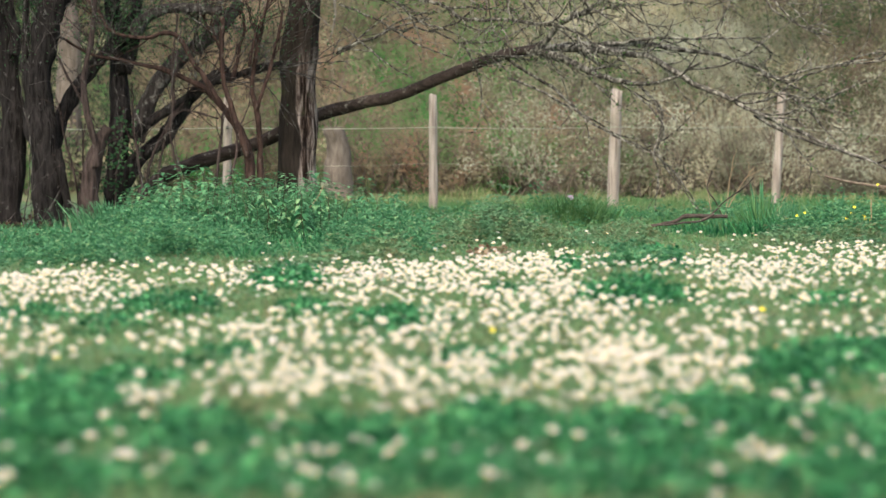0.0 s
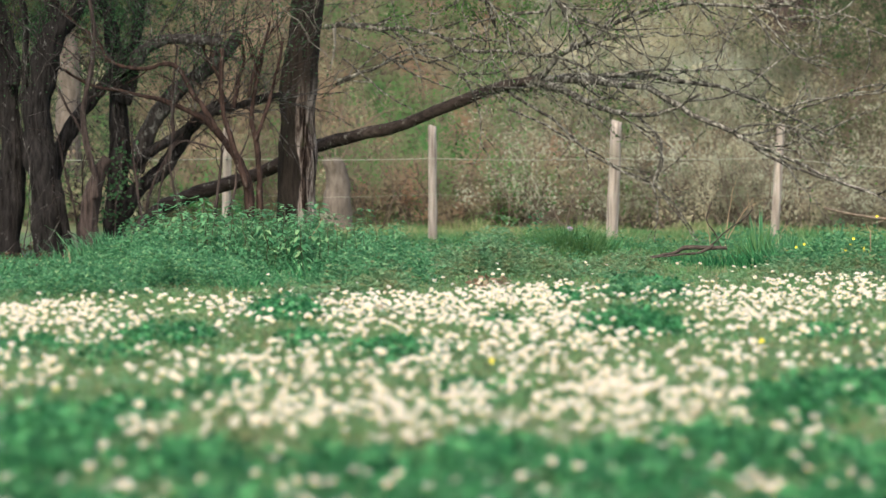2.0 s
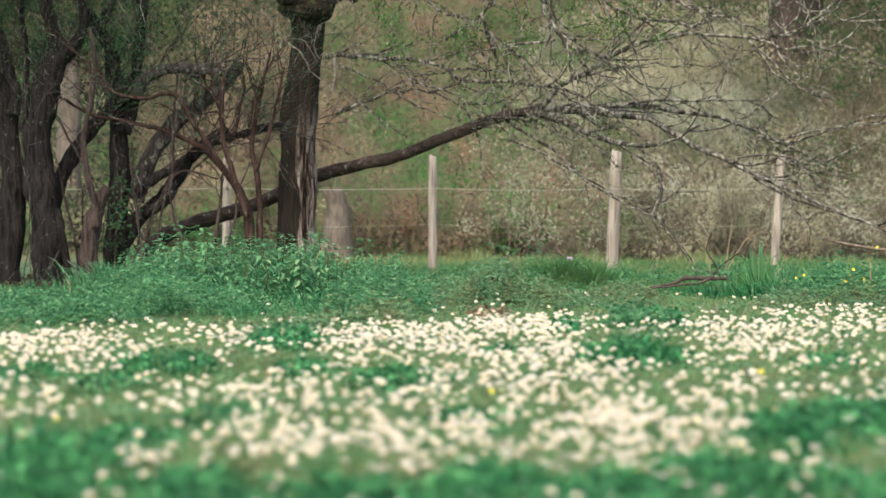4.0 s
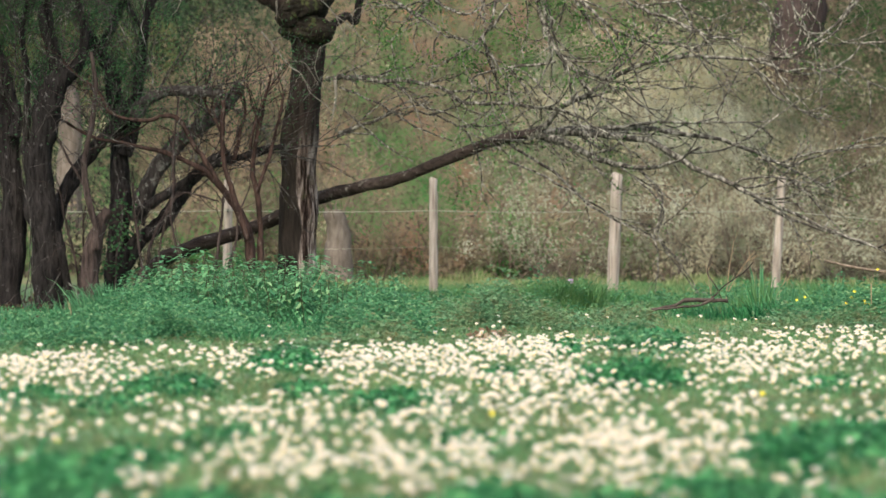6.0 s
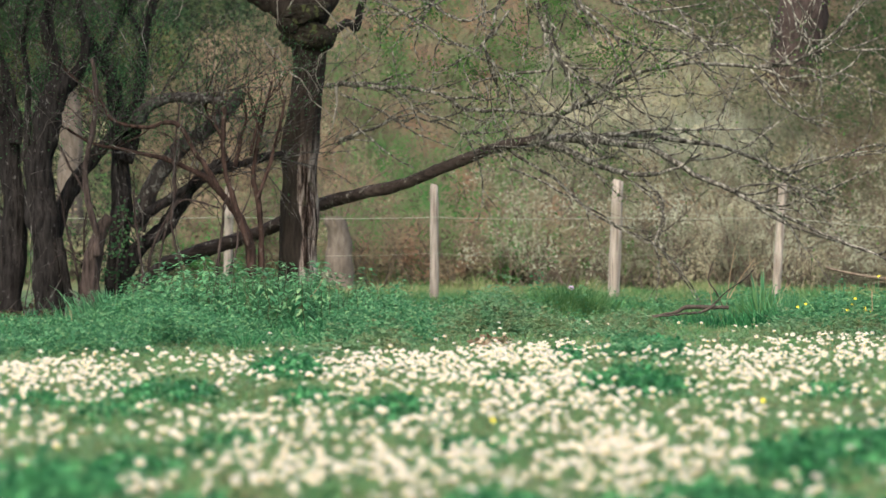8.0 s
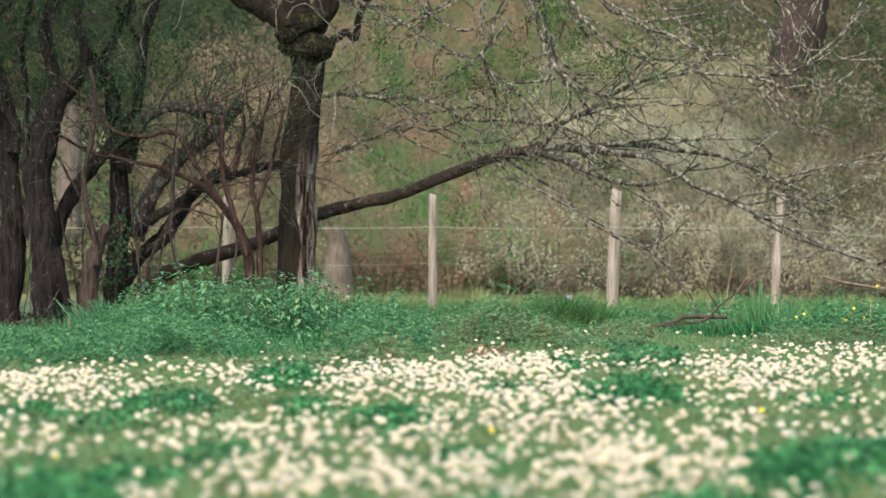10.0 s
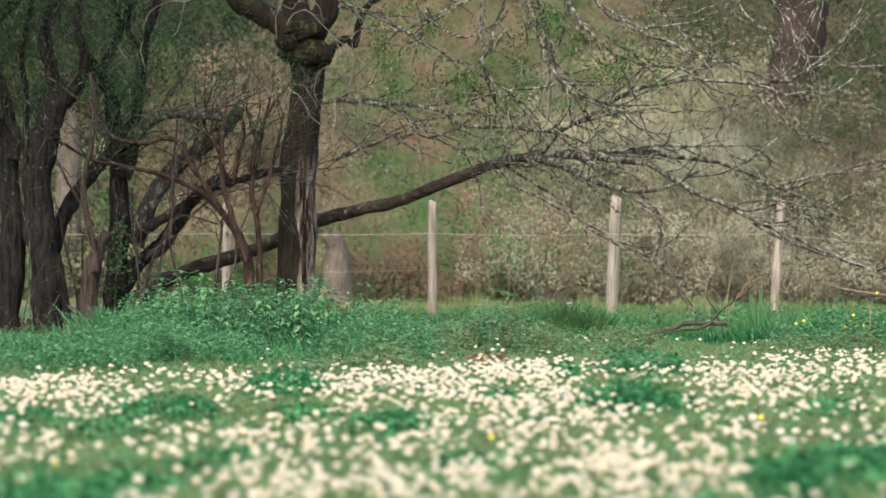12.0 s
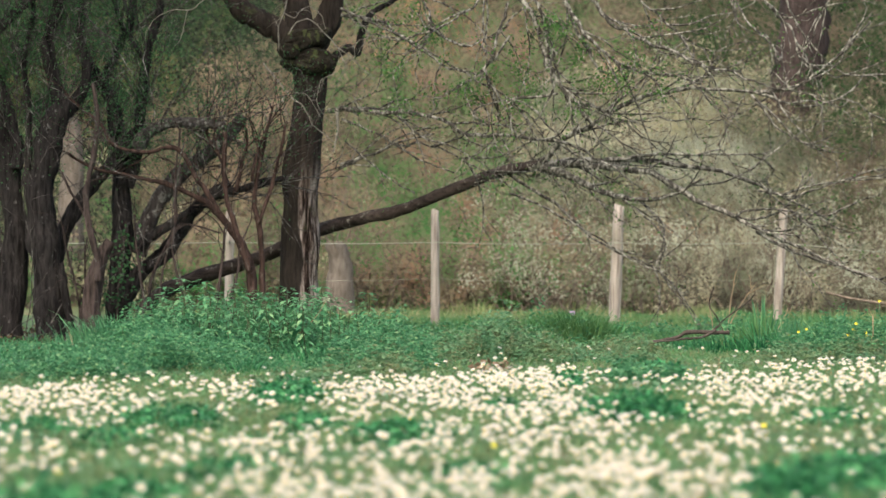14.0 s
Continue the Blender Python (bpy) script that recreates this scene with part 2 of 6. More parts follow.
INSULATOR = plain("black plastic", (0.02, 0.02, 0.02), 0.5)


def soil():
    """Turf, moss and bare earth under the plants; leaf litter on the bank."""
    m, t, b = nodes_of("turf and soil")
    fine = texture(t, 22.0, detail=8.0, rough=0.7)
    wide = texture(t, 0.9, detail=4.0)
    turf = ramp(t, fine, [(0.3, (0.020, 0.055, 0.018)), (0.55, (0.05, 0.11, 0.035)), (0.75, (0.11, 0.13, 0.06))])
    earth = ramp(t, fine, [(0.3, (0.045, 0.036, 0.020)), (0.7, (0.13, 0.105, 0.06))])
    low = mixed(t, ramp(t, wide, [(0.52, (0, 0, 0)), (0.66, (1, 1, 1))]), turf, earth)
    big = texture(t, 0.45, detail=5.0)
    dry = ramp(t, big, [(0.36, (0.07, 0.12, 0.035)), (0.48, (0.12, 0.14, 0.055)), (0.58, (0.19, 0.17, 0.085)), (0.70, (0.20, 0.14, 0.08))])
    co = t.nodes.new("ShaderNodeTexCoord")
    xyz = t.nodes.new("ShaderNodeSeparateXYZ")
    t.links.new(co.outputs["Object"], xyz.inputs[0])
    part_way = t.nodes.new("ShaderNodeMapRange")
    part_way.inputs["From Min"].default_value, part_way.inputs["From Max"].default_value = 48.0, 53.0
    t.links.new(xyz.outputs[1], part_way.inputs["Value"])
    t.links.new(mixed(t, part_way.outputs[0], low, dry), b.inputs["Base Color"])
    b.inputs["Roughness"].default_value = 0.95
    bumped(t, b, fine, 1.0, 0.03)
    return m


SOIL = soil()


# ---- building helpers ----
class Mesh:
    """Collects points and faces, then links them as one mesh object."""

    def __init__(self):
        self.v, self.f = [], []

    def add(self, points, faces):
        o = len(self.v)
        self.v.extend(tuple(p) for p in points)
        self.f.extend(tuple(i + o for i in f) for f in faces)

    def part(self, name, material, parent=None, label="", smooth=True):
        me = bpy.data.meshes.new(name)
        me.from_pydata(self.v, [], self.f)
        return linked(name, me, [material], parent, label, smooth)


def linked(name, me, materials, parent=None, label="", smooth=True):
    for m in materials:
        me.materials.append(m)
    if smooth:
        me.polygons.foreach_set("use_smooth", [True] * len(me.polygons))
    me.update()
    ob = new(name, me)
    ob.parent = parent
    return tagged(ob, label) if label else ob


def thing(name, at, label, category, group="", kind=""):
    ob = new(name)
    ob.location = at
    ob.empty_display_size = 0.2
    return tagged(ob, label, category, group, kind)


def rise(x, y):
    """Height of the ground: nearly level pasture, then a scrubby bank behind the fence."""
    z = 0.035 * noise.noise((x * 0.5, y * 0.35, 3.0)) + 0.012 * noise.noise((x * 2.1, y * 1.7, 7.0))
    if y > 50:
        u = y - 50
        z += 0.205 * u * min(1, u / 6) if u < 120 else 24.6 + 0.05 * (u - 120)
    return z


def curve(points, steps):
    """A smooth run of points through the given ones."""
    p = [Vector(q) for q in points]
    p = [p[0] * 2 - p[1], *p, p[-1] * 2 - p[-2]]
    out = []
    for i in range(1, len(p) - 2):
        a, b, c, d = p[i - 1:i + 3]
        for k in range(steps):
            s = k / steps
            out.append(0.5 * (2 * b + (c - a) * s + (2 * a - 5 * b + 4 * c - d) * s * s + (3 * b - a - 3 * c + d) * s ** 3))
    return [*out, p[-2]]


def tube(mesh, line, radii, sides, gnarl=0.0, seed=0.0):
    """A tapering, knotty stem along a line; radii: one for each point of the line."""
    pts, n = [], len(line)
    side = Vector((0, 1, 0))
    for i, c in enumerate(line):
        along = (line[min(i + 1, n - 1)] - line[max(i - 1, 0)]).normalized()
        side = (side - along * side.dot(along))
        side = side.normalized() if side.length > 1e-4 else along.orthogonal().normalized()
        other = along.cross(side)
        for k in range(sides):
            a = 2 * math.pi * k / sides
            way = side * math.cos(a) + other * math.sin(a)
            r = radii[i]
            if gnarl:
                q = c + way * r
                r *= 1 + gnarl * noise.noise((q.x * 7 + seed, q.y * 7, q.z * 3)) + 0.6 * gnarl * noise.noise((q.x * 26, q.y * 26 + seed, q.z * 5))
            pts.append(c + way * r)
    faces = [(i * sides + k, i * sides + (k + 1) % sides, (i + 1) * sides + (k + 1) % sides, (i + 1) * sides + k) for i in range(n - 1) for k in range(sides)]
    faces += [tuple(range(sides))[::-1], tuple((n - 1) * sides + k for k in range(sides))]
    mesh.add(pts, faces)


def limb(mesh, points, r0, r1, sides=12, steps=6, gnarl=0.12, wander=0.0):
    """A stem or branch through a few points; gives back its smooth line."""
    line = curve(points, steps)
    if wander:
        line = [p + wander * noise.noise_vector(p * 2.2) + 0.5 * wander * noise.noise_vector(p * 7) + 0.22 * wander * noise.noise_vector(p * 21) for p in line]
    n = len(line) - 1
    tube(mesh, line, [r0 + (r1 - r0) * (i / n) for i in range(n + 1)], sides, gnarl, points[0][0] * 9)
    return line


def twig(mesh, tips, rng, start, way, length, r, level, droop=0.0, kink=0.35):
    """An arching twig with a few crooks and its own side shoots; tips collects places for leaves."""
    n = 8
    line, p, d = [Vector(start)], Vector(start), Vector(way).normalized()
    arc = Vector((rng.gauss(0, 0.19), rng.gauss(0, 0.15), rng.gauss(0.03, 0.19))) * kink
    for i in range(n):
        crook = 0.34 if rng.random() < 0.75 else 1.15
        d = (d + arc + kink * crook * Vector((rng.gauss(0, 0.5), rng.gauss(0, 0.35), rng.gauss(0, 0.5))) + Vector((0, 0, -droop * 0.15))).normalized()
        p = p + d * length / n
        line.append(p)
        if level > 0 and i > 0 and rng.random() < 0.62:
            turn = Vector((rng.gauss(0, 1), rng.gauss(0, 0.7), rng.gauss(0, 1)))
            turn = (turn - d * turn.dot(d)).normalized()
            twig(mesh, tips, rng, p, d * 0.85 + turn * 0.62, length * rng.uniform(0.12, 0.5), r * 0.62, level - 1, droop, kink)
        tips.append((p.copy(), d.copy()))
    tube(mesh, line, [r * (1 - 0.72 * i / n) for i in range(n + 1)], 4 if level else 3)


def sprout(mesh, tips, rng, line, count, length, r, level=1, lean=(0, 0, 0), frm=0.1, droop=0.0, kink=0.35, parent=None, material=None):
    """Twigs along a branch, leaving it at a slant; with a parent each twig is a part of that branch."""
    n = len(line) - 1
    for _ in range(count):
        if parent:
            mesh = Mesh()
        i = min(n - 1, int(n * rng.uniform(frm, 1.0)))
        d = (line[i + 1] - line[i]).normalized()
        turn = Vector((rng.gauss(0, 1), rng.gauss(0, 0.8), rng.gauss(0, 1)))
        turn = (turn - d * turn.dot(d)).normalized()
        twig(mesh, tips, rng, line[i].lerp(line[i + 1], rng.random()), d * rng.uniform(0.6, 1.3) + turn * 0.7 + Vector(lean), length * rng.uniform(0.5, 1.3), r * rng.uniform(0.6, 1.2), level, droop, kink)
        if parent:
            mesh.part("twig", material, parent)


def leaf(mesh, at, way, size, width, rng, fold=0.25):
    """A pointed leaf of two folded halves."""
    d = Vector(way).normalized()
    s = d.cross(Vector((rng.gauss(0, 1), rng.gauss(0, 1), rng.gauss(0, 1)))).normalized()
    u = s.cross(d)
    p = Vector(at)
    mid = p + d * size * 0.45
    mesh.add([p, mid + s * width / 2 + u * width * fold, p + d * size, mid - s * width / 2 + u * width * fold], [(0, 1, 2), (0, 2, 3)])


def facing_leaf(mesh, at, size, rng):
    """A leaf tilted up and towards the camera, so bushes come out evenly bright."""
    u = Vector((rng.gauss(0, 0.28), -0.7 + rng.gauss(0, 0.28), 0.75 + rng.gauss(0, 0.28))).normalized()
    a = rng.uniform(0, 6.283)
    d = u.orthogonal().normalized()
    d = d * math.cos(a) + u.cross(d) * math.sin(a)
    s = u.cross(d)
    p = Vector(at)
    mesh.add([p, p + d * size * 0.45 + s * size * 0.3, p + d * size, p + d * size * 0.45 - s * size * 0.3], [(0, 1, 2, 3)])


def leaves_on(tips, rng, count, size, spread, chooser=None):
    mesh = Mesh()
    for _ in range(count):
        p, d = tips[rng.randrange(len(tips))]
        if chooser and rng.random() > chooser(p):
            continue
        s = size * rng.uniform(0.6, 1.3)
        q = p + Vector((rng.gauss(0, spread), rng.gauss(0, spread), rng.gauss(0, spread)))
        leaf(mesh, q, d + Vector((rng.gauss(0, 0.8), rng.gauss(0, 0.8), rng.gauss(-0.2, 0.8))), s, s * 0.5, rng)
    return mesh


# ---- ground: one sheet out to the horizon ----
def graded(lo, hi, step, far, parts):
    inner = list(np.arange(lo, hi + step / 2, step))
    outer = [hi + (far - hi) * (i / parts) ** 2.6 for i in range(1, parts + 1)]
    below = [lo - (far - hi) * (i / parts) ** 2.6 for i in range(1, parts + 1)]
    return [*reversed(below), *inner, *outer]


def ground():
    xs, ys = graded(-7, 7, 0.2, 900, 24), graded(2, 86, 0.25, 900, 24)
    m = Mesh()
    m.v = [(x, y, rise(x, y)) for y in ys for x in xs]
    w = len(xs)
    m.f = [(j * w + i, j * w + i + 1, (j + 1) * w + i + 1, (j + 1) * w + i) for j in range(len(ys) - 1) for i in range(w - 1)]
    return tagged(m.part("ground", SOIL), "grassy pasture soil rising to a bank behind", "ground", kind="structure")


ground()

# ---- the old tree with the swollen fork ----
SIDE = random.Random(11)
tree = thing("tree", (-1.317, 38, 0.005), "old dark tree with cracked bark and a swollen fork", "tree")
base = Vector(tree.location)


def local(points, origin):
    return [Vector(p) - Vector(origin) for p in points]


def trunk_line():
    line = curve(local([(-1.353, 38, -0.041), (-1.332, 38, 0.219), (-1.317, 38, 0.754), (-1.302, 38, 1.264), (-1.282, 38, 1.620), (-1.241, 38, 2.028), (-1.220, 38, 2.283), (-1.225, 38, 2.496), (-1.266, 38, 2.665)], base), 12)
    radii = []
    for p in line:
        h = p.z
        radii.append(0.166 + 0.06 * math.exp(-h / 0.20) + 0.02 * math.exp(-((h - 2.45) / 0.09) ** 2) - 0.022 * math.exp(-((h - 2.2) / 0.22) ** 2))
    return line, radii


m = Mesh()
line, radii = trunk_line()
tube(m, line, radii, 64, 0.17, 4.0)
m.part("trunk", TRUNK, tree, "cracked dark trunk with a bleached flank")
for pts, r0, r1 in (
    ([(-1.292, 38, 2.629), (-1.445, 38, 2.731), (-1.623, 38, 2.843), (-1.801, 38, 2.935), (-1.918, 38, 3.087), (-2.132, 38, 3.352)], 0.125, 0.075),
    ([(-1.276, 38, 2.649), (-1.317, 38, 2.817), (-1.348, 38, 2.996), (-1.394, 38, 3.301)], 0.125, 0.10),
    ([(-1.205, 38, 2.639), (-1.103, 38, 2.792), (-1.037, 38, 2.970), (-0.961, 38, 3.301)], 0.125, 0.09),
):
    m = Mesh()
    limb(m, local(pts, base), r0, r1, 24, 9, 0.28, 0.03)
    m.part("limb", TRUNK, tree)
m = Mesh()
limb(m, local([(-1.088, 38, 2.476), (-0.991, 38, 2.537), (-0.869, 38, 2.629), (-0.798, 38, 2.578), (-0.757, 38, 2.731), (-0.680, 38, 2.919), (-0.502, 38, 3.021), (-0.247, 38, 3.174)], base), 0.05, 0.016, 14, 7, 0.35, 0.03)
m.part("limb", BARK_DARK, tree, "stubby dark side limb")


def burl(at, rx, ry, rz, tilt, label):
    """A swollen, lumpy collar of bark."""
    bm = bmesh.new()
    bmesh.ops.create_icosphere(bm, subdivisions=5, radius=1.0)
    for p in bm.verts:
        q = Vector((p.co.x * rx, p.co.y * ry, p.co.z * rz))
        fold = abs(noise.noise(Vector((q.x * 5, q.y * 5, q.z * 13)) + Vector(at)))
        q *= 1 + 0.34 * noise.noise(q * 5 + Vector(at)) - 0.22 * fold + 0.10 * noise.noise(q * 19) + 0.05 * noise.noise(q * 45)
        p.co = q
    me = bpy.data.meshes.new("burl")
    bm.to_mesh(me)
    bm.free()
    ob = linked("burl", me, [BARK_MOSS], tree, label)
    ob.matrix_basis = Matrix.Translation(Vector(at) - base) @ Matrix.Rotation(radians(tilt), 4, "Y")
    return ob


burl((-1.218, 37.92, 2.483), 0.245, 0.22, 0.16, 8, "swollen mossy burl below the fork")
burl((-1.283, 37.9, 2.665), 0.215, 0.21, 0.12, -14, "swollen burl at the fork")
burl((-1.394, 37.86, 2.571), 0.11, 0.14, 0.09, 30, "swollen burl at the fork")
burl((-1.131, 37.9, 2.705), 0.12, 0.15, 0.10, -35, "swollen burl at the fork")

# ---- the low tree that leans behind it and sweeps out over the pasture ----
lean = thing("tree", (-2.794, 38.7, -0.025), "leaning tree with a long low lichened bough", "tree")
base = Vector(lean.location)
TIPS = []
m = Mesh()
sweep = limb(m, local([(-2.846, 38.7, -0.077), (-2.717, 38.7, 0.286), (-2.327, 38.7, 0.520), (-1.809, 38.7, 0.675), (-1.154, 38.5, 0.970), (-0.351, 38.2, 1.184), (0.466, 38, 1.493), (0.871, 37.9, 1.567)], base), 0.078, 0.044, 24, 12, 0.16, 0.012)
main = m.part("trunk", BARK_BOUGH, lean, "dark sweeping bough")
def bough(pts, r0, r1, n):
    """A lichened branch of the leaning tree with its twigs."""
    mm = Mesh()
    ln = limb(mm, local(pts, lean.location), r0 * 1.1, r1 * 1.2, 10, 11, 0.16, 0.030)
    b = mm.part("branch", BARK_LICHEN, lean)
    sprout(None, TIPS, SIDE, ln, int(n * 0.52), 0.80, 0.0100, 1, (0.45, 0, 0.0), 0.08, 0.0, 0.44, parent=b, material=BARK_LICHEN)


bough([(0.820, 37.9, 1.557), (1.267, 37.6, 1.385), (1.536, 37.4, 1.266), (1.952, 37.2, 1.279), (2.264, 37, 1.420)], 0.034, 0.008, 16)
bough([(0.718, 37.9, 1.547), (1.390, 38.2, 1.614), (1.912, 38.4, 1.598), (2.595, 38.6, 1.504), (3.076, 38.8, 1.299), (3.536, 39, 1.093)], 0.032, 0.006, 22)
bough([(1.023, 37.9, 1.567), (1.721, 37.6, 1.511), (2.207, 37.3, 1.255), (2.586, 37, 1.053), (3.016, 36.8, 0.844), (3.862, 36.4, 0.463)], 0.032, 0.009, 20)
bough([(3.076, 38.8, 1.299), (3.431, 38.7, 1.402), (4.095, 38.6, 1.468)], 0.012, 0.006, 6)
bough([(0.568, 38, 1.488), (1.071, 37.8, 1.134), (1.469, 37.6, 0.805), (1.917, 37.5, 0.604), (2.263, 37.4, 0.103)], 0.014, 0.005, 9)
bough([(1.712, 37.4, 1.256), (1.937, 37.3, 0.945), (1.852, 37.2, 0.630)], 0.011, 0.006, 3)
bough([(1.390, 38.2, 1.604), (2.118, 38.4, 1.670), (3.009, 38.6, 1.685)], 0.016, 0.005, 9)
bough([(2.487, 37, 1.083), (2.785, 37, 1.152), (3.380, 37, 1.073)], 0.012, 0.004, 6)
bough([(0.770, 37.9, 1.537), (0.930, 37.8, 1.656), (1.069, 37.7, 1.801), (1.289, 37.5, 1.911), (1.522, 37.4, 2.049), (1.807, 37.3, 2.180), (2.201, 37.2, 2.221), (2.941, 37.1, 2.198), (3.281, 37, 2.367), (3.727, 37, 2.789)], 0.026, 0.009, 34)
bough([(2.693, 37.1, 2.198), (3.132, 37, 2.060), (3.529, 37, 2.095), (3.752, 37, 1.946)], 0.012, 0.004, 8)
bough([(2.742, 37.1, 2.098), (2.983, 37, 1.822), (3.405, 37, 1.688)], 0.011, 0.004, 5)
bough([(1.069, 37.7, 1.801), (1.574, 37.7, 1.942), (1.933, 37.8, 1.981)], 0.010, 0.004, 5)
sprout(None, TIPS, SIDE, sweep[-22:], 26, 0.6, 0.006, 1, (0.3, 0, 0), 0.0, 0.3, parent=main, material=BARK_LICHEN)
tagged(leaves_on(TIPS, SIDE, 900, 0.032, 0.03).part("leaves", YOUNG, lean), kind="stuff")

# boughs of the old tree that hang over the pasture
TIPS = []
base = Vector(tree.location)
def hanging(pts, r0, r1, n):
    """A drooping branch of the old tree with its twigs."""
    mm = Mesh()
    ln = limb(mm, local(pts, tree.location), r0 * 1.05, r1 * 1.2, 10, 11, 0.25, 0.065)
    b = mm.part("branch", BARK_LICHEN, tree)
    sprout(None, TIPS, SIDE, ln, int(n * 0.48), 0.80, 0.0098, 1, (0.35, 0, -0.1), 0.05, 0.2, 0.46, parent=b, material=BARK_LICHEN)


hanging([(-1.060, 37.9, 2.025), (-0.648, 37.6, 2.035), (-0.244, 37.4, 1.993), (0.306, 37.2, 1.792), (1.049, 37, 1.718), (1.540, 36.9, 1.473)], 0.024, 0.008, 34)
hanging([(-1.012, 38, 2.945), (-0.547, 37.6, 2.796), (-0.143, 37.2, 2.511), (0.354, 37, 2.243), (0.798, 36.9, 1.992)], 0.014, 0.006, 22)
hanging([(0.553, 37, 3.285), (0.724, 36.9, 2.883), (0.873, 36.9, 2.536), (1.068, 36.8, 2.137), (1.240, 36.8, 1.915)], 0.028, 0.010, 30)
hanging([(0.850, 37, 3.285), (1.095, 36.9, 2.932), (1.290, 36.8, 2.606), (1.536, 36.8, 2.394), (2.221, 36.7, 2.232)], 0.022, 0.008, 20)
hanging([(1.197, 37, 3.235), (1.396, 37, 2.888), (1.615, 36.9, 2.660), (1.980, 36.8, 2.507), (2.474, 36.8, 2.334), (2.868, 36.8, 2.176)], 0.018, 0.007, 22)
hanging([(1.511, 37.4, 3.212), (1.912, 37.4, 2.861), (2.263, 37.4, 2.610), (2.614, 37.4, 2.570)], 0.013, 0.004, 16)
hanging([(2.501, 37.2, 3.149), (2.700, 37.2, 2.775), (2.890, 37.2, 2.625), (2.850, 37.2, 2.351)], 0.011, 0.004, 9)
hanging([(2.750, 37.2, 3.149), (3.049, 37.2, 2.750), (3.240, 37.1, 2.421), (3.678, 37, 2.318)], 0.014, 0.005, 14)
hanging([(3.498, 37.2, 3.149), (3.249, 37.2, 2.700), (3.116, 37.1, 2.347)], 0.010, 0.005, 8)
hanging([(-0.958, 37.9, 1.557), (-0.500, 37.8, 1.707), (-0.043, 37.7, 1.674), (0.360, 37.6, 1.511)], 0.012, 0.005, 18)
hanging([(0.354, 37, 3.186), (0.205, 36.9, 2.883), (-0.240, 36.8, 2.680), (-0.684, 36.8, 2.630)], 0.012, 0.005, 18)
hanging([(0.553, 37, 2.938), (0.452, 36.9, 2.536), (0.279, 36.9, 2.338), (0.032, 36.9, 2.190)], 0.014, 0.006, 12)
hanging([(-0.245, 37.6, 3.174), (-0.094, 37.5, 2.766), (0.208, 37.4, 2.610), (0.559, 37.4, 2.811)], 0.010, 0.005, 14)
hanging([(0.749, 36.9, 3.278), (0.821, 36.8, 2.828), (0.969, 36.8, 2.433), (1.102, 36.8, 1.964)], 0.018, 0.006, 16)


def dead_twig(pts, r0, r1):
    """A bleached dead twig of the old tree with short spurs."""
    m = Mesh()
    ln = limb(m, local(pts, base), r0 * 0.7, r1 * 0.6, 5, 6, 0.3, 0.03)
    d = m.part("dead_twig", BARK_PALE, tree, "bleached dead twig")
    sprout(None, [], SIDE, ln, 6, 0.16, r1 * 0.6, 0, (0, 0, -0.2), 0.1, kink=0.8, parent=d, material=BARK_PALE)


dead_twig([(-1.617, 37.4, 2.425), (-1.522, 37.4, 2.309), (-1.422, 37.4, 2.179), (-1.271, 37.4, 2.059), (-1.206, 37.4, 1.933), (-1.121, 37.4, 1.848), (-0.996, 37.4, 1.748)], 0.011, 0.006)
dead_twig([(-1.422, 37.4, 2.149), (-1.507, 37.4, 2.028), (-1.597, 37.4, 1.923)], 0.0075, 0.004)
dead_twig([(-1.457, 37.4, 2.169), (-1.422, 37.4, 2.008), (-1.397, 37.4, 1.918)], 0.005, 0.003)
dead_twig([(-1.387, 37.4, 2.179), (-1.256, 37.4, 2.169), (-1.166, 37.4, 2.059), (-1.121, 37.4, 1.983)], 0.0055, 0.0035)
dead_twig([(-0.986, 37.4, 2.369), (-1.116, 37.4, 2.299), (-1.136, 37.4, 2.209), (-1.156, 37.4, 2.119), (-1.086, 37.4, 1.983), (-0.986, 37.4, 1.918)], 0.0065, 0.004)
dead_twig([(-1.397, 37.4, 3.051), (-1.437, 37.4, 2.886), (-1.487, 37.4, 2.761), (-1.477, 37.4, 2.550)], 0.0075, 0.0045)
dead_twig([(-1.437, 37.4, 2.886), (-1.347, 37.4, 2.851), (-1.296, 37.4, 2.911), (-1.206, 37.4, 2.931), (-1.121, 37.4, 2.871), (-1.071, 37.4, 2.750)], 0.0065, 0.004)
dead_twig([(-1.407, 37.4, 2.720), (-1.337, 37.4, 2.811), (-1.221, 37.4, 2.831), (-1.106, 37.4, 2.735), (-0.986, 37.4, 2.600), (-0.865, 37.4, 2.520), (-0.745, 37.4, 2.420), (-0.645, 37.4, 2.339)], 0.01, 0.005)
dead_twig([(-0.865, 37.4, 2.520), (-0.905, 37.4, 2.399), (-0.945, 37.4, 2.279)], 0.0055, 0.0035)
dead_twig([(-0.986, 37.4, 2.600), (-0.925, 37.4, 2.490), (-0.885, 37.4, 2.420)], 0.005, 0.0035)
dead_twig([(-0.795, 37.4, 2.861), (-0.685, 37.4, 2.700), (-0.745, 37.4, 2.650)], 0.008, 0.0045)
dead_twig([(-0.925, 37.4, 3.051), (-0.855, 37.4, 2.861), (-0.775, 37.4, 2.771)], 0.006, 0.004)
